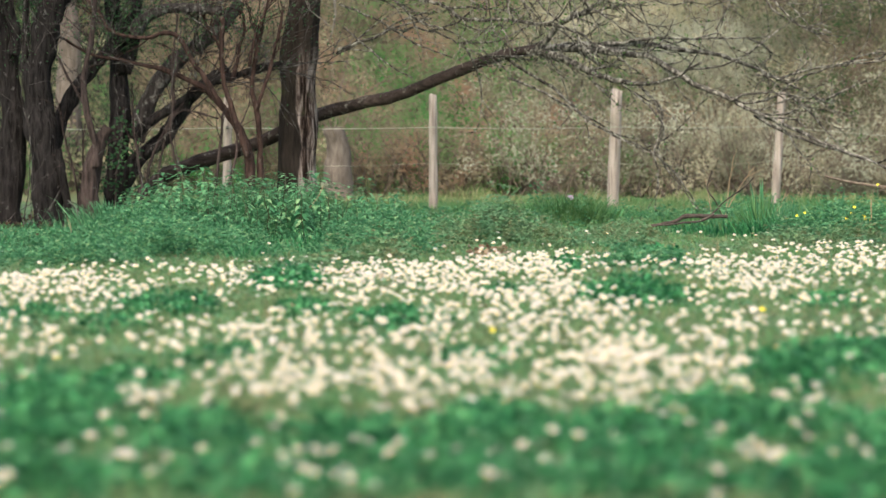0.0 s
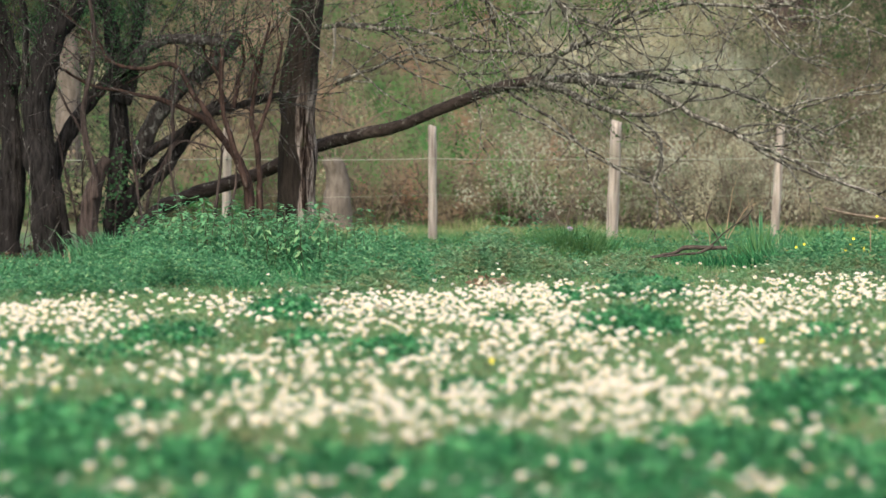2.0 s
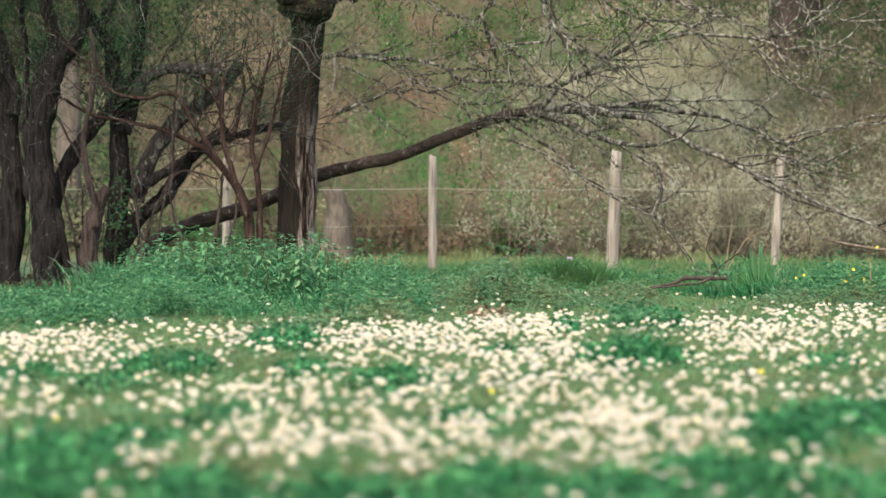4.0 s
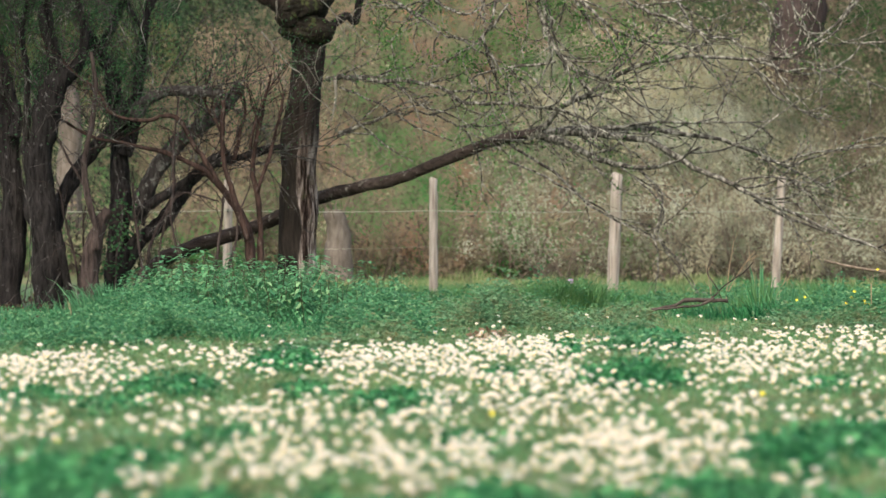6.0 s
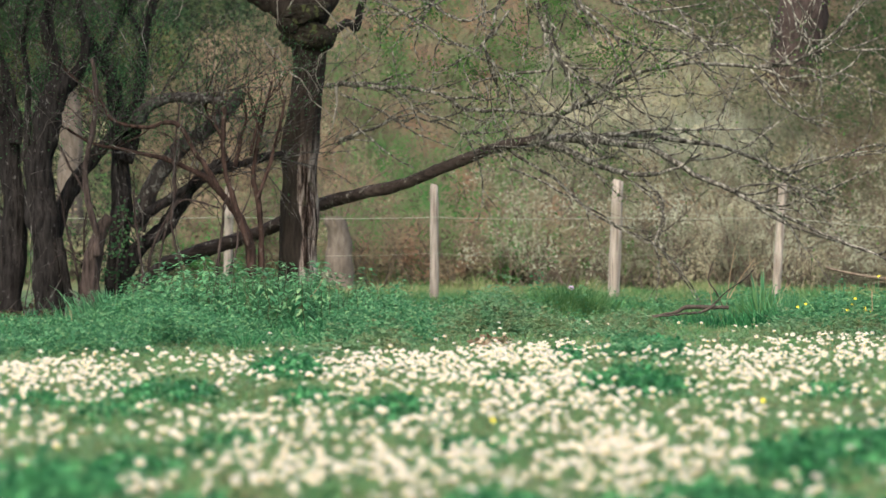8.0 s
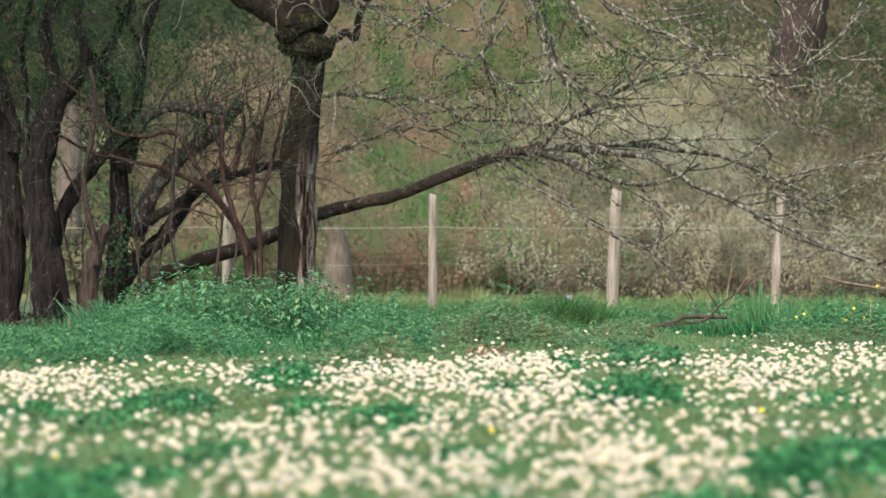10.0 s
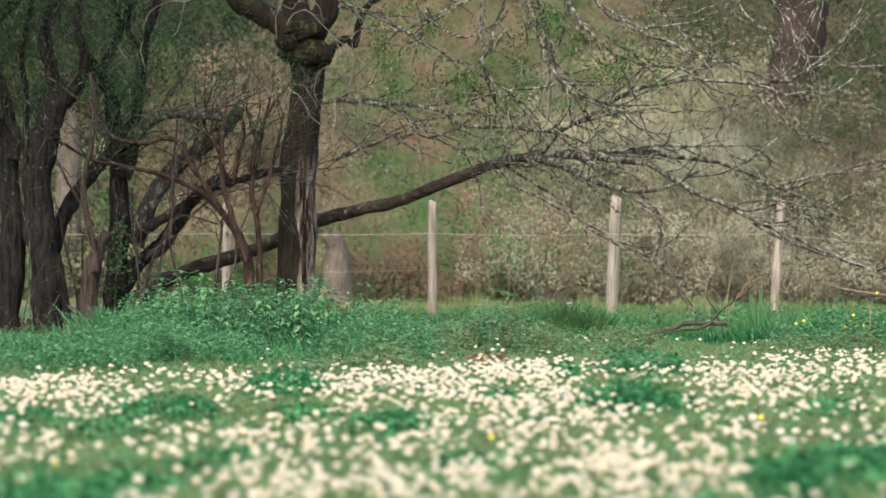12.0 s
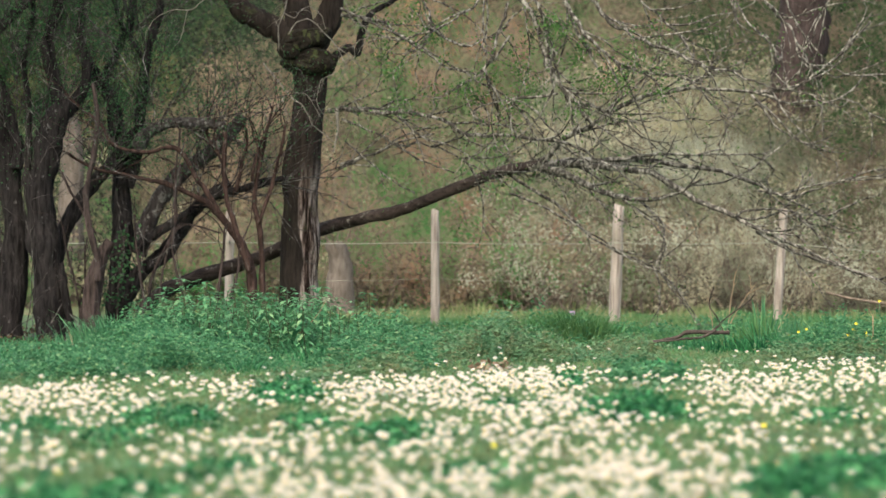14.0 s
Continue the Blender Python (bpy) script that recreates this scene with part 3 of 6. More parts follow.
# crooked boughs and hooked twigs that cross the pasture


def crooked(pts, r0, r1):
    """A crooked bough or hooked twig that crosses the pasture."""
    m = Mesh()
    ln = limb(m, local(pts, base), r0 * 0.95, r1 * 1.0, 7, 6, 0.3, 0.03)
    d = m.part("branch", BARK_LICHEN, tree)
    sprout(None, TIPS, SIDE, ln, 4, 0.35, r1 * 0.8, 0, (0.1, 0, 0), 0.2, kink=0.6, parent=d, material=BARK_LICHEN)


crooked([(-0.240, 36.9, 3.041), (-0.156, 36.9, 2.858), (-0.067, 36.9, 2.710), (0.057, 36.9, 2.625), (0.215, 36.9, 2.566), (0.353, 36.9, 2.635), (0.551, 36.9, 2.744)], 0.0089, 0.0054)
crooked([(0.576, 36.9, 2.655), (0.452, 36.9, 2.487), (0.304, 36.9, 2.363), (0.185, 36.9, 2.264), (-0.003, 36.9, 2.180)], 0.0129, 0.0054)
crooked([(0.989, 37, 2.159), (0.751, 37, 2.124), (0.454, 37, 2.095), (0.295, 37, 2.055), (0.255, 37, 1.981), (0.384, 37, 1.886)], 0.0129, 0.0069)
crooked([(0.413, 36.9, 2.240), (0.423, 36.9, 1.918), (0.457, 36.9, 1.686), (0.591, 36.9, 1.537)], 0.0064, 0.0045)
crooked([(-0.018, 36.9, 2.437), (-0.092, 36.9, 2.240), (-0.121, 36.9, 1.968), (-0.220, 36.9, 1.923)], 0.0064, 0.004)
crooked([(-0.794, 36.9, 2.141), (-0.755, 36.9, 2.032), (-0.676, 36.9, 1.982)], 0.0049, 0.004)
crooked([(2.474, 36.8, 3.025), (2.548, 36.8, 2.778), (2.770, 36.8, 2.670), (2.859, 36.8, 2.532), (2.824, 36.8, 2.325)], 0.0069, 0.0049)
crooked([(2.943, 36.8, 3.025), (3.066, 36.8, 2.754), (3.239, 36.8, 2.507), (3.323, 36.8, 2.403)], 0.0089, 0.0059)
crooked([(3.342, 36.8, 3.025), (3.263, 36.8, 2.680), (3.204, 36.8, 2.458), (3.115, 36.8, 2.226)], 0.0064, 0.0039)
crooked([(3.747, 36.8, 2.877), (3.520, 36.8, 2.606), (3.372, 36.8, 2.394), (3.165, 36.8, 2.285), (2.928, 36.8, 2.196), (2.721, 36.8, 2.157)], 0.0054, 0.0109)
crooked([(2.671, 36.8, 2.137), (2.869, 36.8, 1.950), (3.056, 36.8, 1.777), (3.214, 36.8, 1.703), (3.352, 36.8, 1.683)], 0.0099, 0.0044)
crooked([(3.855, 36.8, 1.451), (3.510, 36.8, 1.407), (3.214, 36.8, 1.323), (2.977, 36.8, 1.264), (2.745, 36.8, 1.298)], 0.0059, 0.0099)
crooked([(3.323, 36.8, 2.394), (3.510, 36.8, 2.334), (3.732, 36.8, 2.310), (3.880, 36.8, 2.236)], 0.0064, 0.0039)
crooked([(2.622, 36.8, 2.137), (2.523, 36.8, 1.989), (2.425, 36.8, 1.816), (2.375, 36.8, 1.683)], 0.0059, 0.0079)
crooked([(2.721, 36.8, 1.545), (3.017, 36.8, 1.767), (3.214, 36.8, 1.880), (3.411, 36.8, 1.915)], 0.0069, 0.0039)
crooked([(2.388, 37, 2.516), (2.239, 37, 2.243), (2.413, 37, 1.995), (2.636, 37, 1.797)], 0.0079, 0.004)
crooked([(1.678, 37.2, 1.154), (1.853, 37.2, 1.014), (1.947, 37.2, 0.830), (1.882, 37.2, 0.655), (1.952, 37.2, 0.506), (2.127, 37.2, 0.281), (2.242, 37.2, 0.097)], 0.0095, 0.005)
crooked([(0.556, 37.2, 1.304), (0.855, 37.2, 1.194), (1.254, 37.2, 0.955), (1.603, 37.2, 0.745), (1.952, 37.2, 0.581)], 0.011, 0.005)
crooked([(1.254, 37.2, 0.955), (1.279, 37.2, 0.755)], 0.006, 0.004)
crooked([(2.735, 37, 0.979), (3.033, 37, 0.805), (3.380, 37, 0.666), (3.678, 37, 0.567), (3.976, 37, 0.448)], 0.0149, 0.0089)
crooked([(-0.943, 37.3, 2.930), (-0.543, 37.3, 2.755), (-0.143, 37.3, 2.555), (0.057, 37.3, 2.415), (0.357, 37.3, 2.305)], 0.012, 0.006)
crooked([(-0.943, 37.3, 1.955), (-0.493, 37.3, 1.755), (-0.143, 37.3, 1.555), (0.057, 37.3, 1.480)], 0.011, 0.006)
crooked([(-0.950, 37.6, 1.551), (-0.698, 37.6, 1.637), (-0.421, 37.6, 1.763), (-0.094, 37.6, 1.813)], 0.0171, 0.0071)
crooked([(-0.893, 37.3, 1.755), (-0.643, 37.3, 1.555), (-0.443, 37.3, 1.380), (-0.293, 37.3, 1.280)], 0.009, 0.0045)
crooked([(-0.442, 37.2, 1.977), (-0.217, 37.2, 1.802), (0.057, 37.2, 1.728), (0.306, 37.2, 1.553), (0.556, 37.2, 1.354)], 0.01, 0.005)
crooked([(0.848, 36.9, 2.784), (0.922, 36.9, 2.487), (0.997, 36.9, 2.240), (1.071, 36.9, 2.042)], 0.0198, 0.0079)
crooked([(1.096, 36.9, 2.833), (1.244, 36.9, 2.536), (1.368, 36.9, 2.339), (1.590, 36.9, 2.398)], 0.0168, 0.0079)
m = Mesh()
limb(m, local([(-0.976, 37.4, 2.018), (-0.966, 37.4, 1.858), (-0.996, 37.4, 1.657)], base), 0.016, 0.006, 7, 5, 0.5, 0.02)
m.part("lichen_tuft", BARK_PALE, tree, "pale hanging lichen")

tagged(leaves_on(TIPS, SIDE, 34000, 0.031, 0.045, lambda p: (0.0 if p.x < 0.3 else 1.0 if p.x < 3.2 else 0.15) * min(1.0, max(0.05, (p.z - 1.8) * 2)) * (1.0 if noise.noise(p * 2.9) > 0.16 else 0.07)).part("leaves", YOUNG, tree, "small young leaves"), kind="stuff")

# ---- dark stems at the edge of the wood ----
WOOD, STATE = [], {}


def wood_tree(at, label, material, shoots, reach=0.5, twigs=None, category="tree"):
    """A tree or shrub at the edge of the wood; stems are added one by one."""
    ob = thing(category, at, label, category)
    WOOD.append(ob)
    STATE[ob.name] = (material, twigs or material, shoots, reach, [])
    return ob


def stem(ob, pts, r0, r1, own=None):
    material, twigs, shoots, reach, tips = STATE[ob.name]
    material = own or material
    mm = Mesh()
    ln = limb(mm, local(pts, ob.location), r0, r1, 32 if r0 > 0.05 else 9, 12, 0.30, 0.018)
    st = mm.part("stem", material, ob)
    sprout(None, tips, SIDE, ln, shoots, reach, 0.006, 1 if r0 > 0.02 else 0, (0, 0, 0.25), 0.35, parent=st, material=twigs)


def foliage(ob, count):
    tips = STATE[ob.name][4]
    mesh = leaves_on(tips, SIDE, int(count * 3.4), 0.024, 0.09, lambda p: min(1.0, max(0.02, (p.z - 1.35) * 1.1)) * (1.0 if p.y > -0.1 else 0.3) * (1.0 if noise.noise(p * 3.4) > 0.06 else 0.10))
    tagged(mesh.part("leaves", SPRING, ob, "small young green leaves"), kind="stuff")


ob = wood_tree((-3.837, 37, 0.0), "thick dark leaning tree stem with rough bark", BARK_DARK, 20, 1.0, BARK_GREY)
stem(ob, [(-3.832, 37, -0.018), (-3.793, 37, 0.507), (-3.773, 37, 1.003), (-3.812, 37, 1.351), (-3.872, 37, 1.698), (-3.971, 37, 2.045), (-4.060, 37, 2.442), (-4.110, 37, 2.888)], 0.1191, 0.0744)
stem(ob, [(-4.032, 37.1, -0.021), (-3.982, 37.1, 0.407), (-4.002, 37.1, 0.855), (-4.071, 37.1, 1.352)], 0.1293, 0.0796)
stem(ob, [(-3.753, 36.9, 1.498), (-3.733, 36.9, 1.686), (-3.812, 36.9, 1.918), (-3.881, 36.9, 2.165), (-3.960, 36.9, 2.437)], 0.0594, 0.0396)
stem(ob, [(-4.014, 36.8, 2.606), (-3.851, 36.8, 2.769), (-3.693, 36.8, 2.926), (-3.471, 36.8, 3.065), (-3.200, 36.8, 3.173)], 0.0444, 0.0296)
stem(ob, [(-3.683, 36.9, 1.349), (-3.644, 36.9, 1.646), (-3.654, 36.9, 1.992), (-3.693, 36.9, 2.388), (-3.629, 36.9, 2.784), (-3.604, 36.9, 3.180)], 0.0346, 0.0198)
foliage(ob, 14000)
ob = wood_tree((-3.437, 36.8, 0.0), "forked dark tree stem with rough bark", BARK_DARK, 20, 1.0, BARK_GREY)
stem(ob, [(-3.427, 36.8, -0.034), (-3.461, 36.8, 0.410), (-3.491, 36.8, 0.756), (-3.535, 36.8, 1.002), (-3.550, 36.8, 1.249), (-3.520, 36.8, 1.496), (-3.466, 36.8, 1.742), (-3.372, 36.8, 1.964), (-3.298, 36.8, 2.078)], 0.1381, 0.1085)
stem(ob, [(-3.338, 36.8, 1.950), (-3.407, 36.8, 2.162), (-3.466, 36.8, 2.408), (-3.466, 36.8, 2.630), (-3.407, 36.8, 2.852), (-3.367, 36.8, 3.173)], 0.074, 0.0444)
stem(ob, [(-3.342, 36.85, 1.991), (-3.214, 36.85, 2.139), (-3.160, 36.85, 2.262), (-3.145, 36.85, 2.396), (-3.189, 36.85, 2.682), (-3.155, 36.85, 3.176)], 0.0543, 0.0296)
stem(ob, [(-3.444, 37.2, 0.695), (-3.344, 37.2, 1.014), (-3.185, 37.2, 1.279), (-3.015, 37.2, 1.478), (-2.845, 37.2, 1.693), (-2.706, 37.2, 1.877)], 0.0698, 0.0449)
stem(ob, [(-3.348, 36.7, 0.657), (-3.299, 36.7, 0.313), (-3.260, 36.7, -0.012)], 0.0344, 0.0443)
foliage(ob, 12000)
ob = wood_tree((-3.060, 36.6, 0.0), "broken brown tree stump with a splintered top", BARK_BROWN, 4, 0.4)
stem(ob, [(-3.074, 36.6, -0.010), (-3.069, 36.6, 0.265), (-3.050, 36.6, 0.510), (-2.976, 36.6, 0.731), (-2.908, 36.6, 0.864)], 0.103, 0.0442)
stem(ob, [(-2.997, 36.5, 0.511), (-3.017, 36.5, 0.731), (-3.086, 36.5, 1.001), (-3.105, 36.5, 1.319), (-3.051, 36.5, 1.612), (-3.027, 36.5, 1.906), (-3.066, 36.5, 2.224)], 0.0343, 0.0171)
foliage(ob, 60)
ob = wood_tree((-2.901, 37.4, 0.0), "dark multi-stemmed tree with ivy on its bark", BARK_DARK, 18, 1.0, BARK_GREY)
stem(ob, [(-2.921, 37.4, -0.047), (-2.896, 37.4, 0.504), (-2.871, 37.4, 0.855), (-2.871, 37.4, 1.256), (-2.866, 37.4, 1.507), (-2.886, 37.4, 1.708), (-2.931, 37.4, 1.883), (-2.976, 37.4, 2.109), (-3.081, 37.4, 2.284), (-3.172, 37.4, 2.430)], 0.1003, 0.0552)
stem(ob, [(-3.081, 37.4, 2.209), (-2.971, 37.4, 2.420), (-2.881, 37.4, 2.600), (-2.796, 37.4, 2.851), (-2.771, 37.4, 3.212)], 0.0451, 0.0301)
stem(ob, [(-2.813, 37.3, 1.355), (-2.743, 37.3, 1.555), (-2.723, 37.3, 1.805), (-2.713, 37.3, 2.005), (-2.683, 37.3, 2.230), (-2.638, 37.3, 2.465), (-2.593, 37.3, 2.705), (-2.528, 37.3, 2.930), (-2.493, 37.3, 3.205)], 0.06, 0.03)
stem(ob, [(-2.907, 37.35, 0.204), (-2.817, 37.35, 0.404), (-2.697, 37.35, 0.580), (-2.511, 37.35, 0.740), (-2.346, 37.35, 0.955), (-2.216, 37.35, 1.156), (-2.086, 37.35, 1.276), (-1.896, 37.35, 1.356)], 0.0851, 0.0501)
stem(ob, [(-2.768, 37.5, 0.755), (-2.647, 37.5, 1.046), (-2.527, 37.5, 1.278), (-2.346, 37.5, 1.459), (-2.155, 37.5, 1.619), (-1.928, 37.5, 1.821), (-1.803, 37.5, 1.986)], 0.0905, 0.0503, BARK_GREY)
stem(ob, [(-2.706, 37.2, 0.805), (-2.486, 37.2, 0.980), (-2.287, 37.2, 1.114), (-2.107, 37.2, 1.244), (-1.913, 37.2, 1.294), (-1.664, 37.2, 1.364), (-1.414, 37.2, 1.423)], 0.0499, 0.0299)
stem(ob, [(-2.728, 37.1, 1.690), (-2.609, 37.1, 1.820), (-2.430, 37.1, 1.899), (-2.206, 37.1, 1.914), (-1.943, 37.1, 1.889)], 0.0597, 0.0398, BARK_GREY)
stem(ob, [(-2.626, 37.2, 2.441), (-2.736, 37.2, 2.600), (-2.860, 37.2, 2.775), (-2.935, 37.2, 2.999), (-2.960, 37.2, 3.199)], 0.0249, 0.015)
foliage(ob, 13000)
ob = wood_tree((-1.674, 37.1, 0.0), "reddish multi-stemmed shrub with arching bare stems", BARK_RED, 6, 0.6, category="shrub")
stem(ob, [(-1.679, 37, 0.061), (-1.699, 37, 0.557), (-1.779, 37, 0.805), (-1.913, 37, 1.013), (-2.076, 37, 1.182), (-2.200, 37, 1.251), (-2.423, 37, 1.346), (-2.671, 37, 1.420), (-3.088, 37, 1.509), (-3.366, 37, 1.658)], 0.046, 0.0095)
stem(ob, [(-1.705, 36.9, 0.607), (-1.803, 36.9, 0.879), (-1.893, 36.9, 1.141), (-1.927, 36.9, 1.324), (-1.942, 36.9, 1.547), (-1.932, 36.9, 1.819)], 0.028, 0.0170)
stem(ob, [(-1.976, 36.8, 1.111), (-2.075, 36.8, 1.274), (-2.188, 36.8, 1.422), (-2.282, 36.8, 1.614), (-2.410, 36.8, 1.688), (-2.583, 36.8, 1.649), (-2.775, 36.8, 1.663), (-2.923, 36.8, 1.718), (-3.002, 36.8, 1.866), (-3.190, 36.8, 2.038), (-3.328, 36.8, 2.157), (-3.427, 36.8, 2.285), (-3.515, 36.8, 2.394)], 0.023, 0.0085)
stem(ob, [(-1.612, 37.05, 0.060), (-1.607, 37.05, 0.606), (-1.632, 37.05, 0.979), (-1.672, 37.05, 1.202), (-1.642, 37.05, 1.500), (-1.592, 37.05, 1.749), (-1.552, 37.05, 1.923)], 0.031, 0.0140)
stem(ob, [(-1.630, 37, 1.013), (-1.531, 37, 1.301), (-1.476, 37, 1.549), (-1.426, 37, 1.747), (-1.397, 37, 1.921)], 0.019, 0.0105)
stem(ob, [(-1.833, 37.1, 1.302), (-1.803, 37.1, 1.551), (-1.759, 37.1, 1.750), (-1.783, 37.1, 1.949)], 0.0159, 0.0105)
stem(ob, [(-1.699, 37, 1.400), (-1.650, 37, 1.673), (-1.580, 37, 1.822), (-1.521, 37, 2.045)], 0.0158, 0.0084)
stem(ob, [(-1.898, 37.2, 1.279), (-1.978, 37.2, 1.553), (-2.077, 37.2, 1.753), (-2.187, 37.2, 2.002)], 0.0159, 0.0085)
foliage(ob, 4600)
ob = wood_tree((-2.367, 36.9, 0.0), "thin bare saplings hanging with dry stems", BARK_BROWN, 5, 0.3, category="sapling")
stem(ob, [(-2.615, 36.9, 0.063), (-2.600, 36.9, 0.384), (-2.536, 36.9, 0.657), (-2.417, 36.9, 0.854), (-2.353, 36.9, 1.102), (-2.358, 36.9, 1.498), (-2.328, 36.9, 1.844)], 0.0158, 0.0079)
stem(ob, [(-2.194, 36.9, 0.063), (-2.219, 36.9, 0.286), (-2.318, 36.9, 0.459), (-2.387, 36.9, 0.755), (-2.367, 36.9, 1.003), (-2.367, 36.9, 1.349)], 0.0148, 0.0079)
stem(ob, [(-2.516, 36.9, 0.063), (-2.496, 36.9, 0.459), (-2.407, 36.9, 0.854), (-2.268, 36.9, 1.003), (-1.972, 36.9, 0.943)], 0.0119, 0.0069)
stem(ob, [(-2.031, 36.9, 0.063), (-1.982, 36.9, 0.508), (-1.942, 36.9, 0.904), (-1.922, 36.9, 1.003)], 0.0148, 0.0099)
stem(ob, [(-3.166, 36.7, 0.067), (-3.201, 36.7, 0.411), (-3.289, 36.7, 0.756), (-3.329, 36.7, 1.002)], 0.0128, 0.0074)
stem(ob, [(-3.117, 36.7, 0.067), (-3.132, 36.7, 0.657), (-3.112, 36.7, 0.903)], 0.0108, 0.0074)
stem(ob, [(-2.632, 36.8, 0.065), (-2.647, 36.8, 0.509), (-2.706, 36.8, 0.854), (-2.726, 36.8, 1.101)], 0.0148, 0.0079)
stem(ob, [(-3.422, 36.8, 1.545), (-3.348, 36.8, 1.446), (-3.269, 36.8, 1.274), (-3.111, 36.8, 1.002), (-3.071, 36.8, 0.854)], 0.0128, 0.0069)
stem(ob, [(-1.942, 36.9, 0.013), (-1.897, 36.9, 0.310), (-1.823, 36.9, 0.607), (-1.799, 36.9, 0.805), (-1.724, 36.9, 1.003)], 0.0148, 0.0074)
foliage(ob, 200)
ivy = thing("ivy", (-2.867, 37.15, 0.207), "green ivy climbing a dark stem", "ivy")
m = Mesh()
for _ in range(190):
    k = SIDE.random()
    p = Vector((-2.896, 37.2, 0.281)).lerp(Vector((-2.826, 37.2, 0.980)), k) - ivy.location
    p += Vector((SIDE.gauss(0, 0.10 - 0.03 * k), -abs(SIDE.gauss(0.02, 0.05)), SIDE.gauss(0, 0.03)))
    leaf(m, p, (SIDE.gauss(0, 1), -0.5, SIDE.gauss(-0.3, 0.7)), 0.046 * SIDE.uniform(0.6, 1.2), 0.03, SIDE)
tagged(m.part("foliage", SPRING, ivy), kind="stuff")
m = Mesh()
limb(m, local([(-2.914, 37.25, 0.006), (-2.899, 37.25, 0.405), (-2.849, 37.25, 0.805), (-2.819, 37.25, 1.030)], ivy.location), 0.012, 0.005, 6, 6, 0.1, 0.03)
m.part("stem", BARK_BROWN, ivy)

# pale arching dead twig high among the leaves
dead = thing("dead_branch", (-2.589, 36.4, 2.620), "bleached dead twig caught in the branches", "branch")
for pts, r0, r1 in (([(-2.609, 36.4, 2.630), (-2.570, 36.4, 2.718), (-2.482, 36.4, 2.815), (-2.384, 36.4, 2.854), (-2.248, 36.4, 2.854), (-2.150, 36.4, 2.913), (-2.082, 36.4, 2.972)], 0.0022, 0.005), ([(-2.248, 36.4, 2.854), (-2.262, 36.4, 2.708), (-2.287, 36.4, 2.586), (-2.335, 36.4, 2.532)], 0.0032, 0.0018)):
    m = Mesh()
    limb(m, local(pts, dead.location), r0, r1, 6, 8, 0.3, 0.03)
    m.part("twig", BARK_PALE, dead)

tangle = thing("dead_branch", (-3.448, 36.3, 0.902), "tangle of thin grey dead twigs hanging before the dark stems", "branch")


def tangled(pts, r0):
    """One hanging twig of the tangle with its side shoots."""
    m = Mesh()
    ln = limb(m, local(pts, tangle.location), r0 * 0.62, r0 * 0.35, 6, 6, 0.15, 0.05)
    b = m.part("branch", BARK_GREY, tangle)
    sprout(None, [], SIDE, ln, 6, 0.4, 0.003, 0, (0, 0, 0.1), 0.1, kink=0.55, parent=b, material=BARK_GREY)


tangled([(-3.536, 36.3, 2.372), (-3.351, 36.3, 2.167), (-3.108, 36.3, 1.997), (-2.913, 36.3, 1.778), (-2.791, 36.3, 1.652)], 0.007)
tangled([(-3.516, 36.3, 1.486), (-3.429, 36.3, 1.622), (-3.263, 36.3, 1.652), (-3.035, 36.3, 1.545), (-2.670, 36.3, 1.399), (-2.378, 36.3, 1.267)], 0.008)
tangled([(-3.614, 36.3, -0.022), (-3.565, 36.3, 0.416), (-3.604, 36.3, 0.902), (-3.624, 36.3, 1.462), (-3.536, 36.3, 1.875)], 0.008)
tangled([(-3.536, 36.3, 0.002), (-3.546, 36.3, 0.416), (-3.555, 36.3, 0.805)], 0.006)
tangled([(-3.546, 36.3, 1.851), (-3.400, 36.3, 1.671), (-3.229, 36.3, 1.340), (-3.059, 36.3, 1.073)], 0.006)
tangled([(-2.913, 36.3, 1.729), (-3.059, 36.3, 1.739), (-3.302, 36.3, 1.754)], 0.006)
tangled([(-2.840, 36.3, 1.292), (-2.806, 36.3, 1.097), (-2.791, 36.3, 0.805), (-2.806, 36.3, 0.513)], 0.007)
tangled([(-2.679, 36.3, 1.097), (-2.621, 36.3, 0.878), (-2.621, 36.3, 0.513), (-2.563, 36.3, 0.294)], 0.007)
tangled([(-2.232, 36.3, 0.902), (-2.378, 36.3, 0.805), (-2.563, 36.3, 0.416)], 0.006)
tangled([(-2.280, 36.3, 1.729), (-2.319, 36.3, 1.340), (-2.329, 36.3, 0.902), (-2.271, 36.3, 0.464), (-2.159, 36.3, 0.294)], 0.009)
tangled([(-2.628, 36.4, 2.610), (-2.570, 36.4, 2.269), (-2.521, 36.4, 1.976), (-2.570, 36.4, 1.805)], 0.008)
tangled([(-3.116, 36.4, 2.854), (-2.945, 36.4, 2.659), (-2.799, 36.4, 2.440), (-2.604, 36.4, 2.147)], 0.008)
tangled([(-2.043, 36.4, 2.610), (-1.970, 36.4, 2.269), (-2.033, 36.4, 1.927), (-2.165, 36.4, 1.732)], 0.007)

# ---- unseen crowns of these trees, added above to shade the stems ----
CR = random.Random(77)


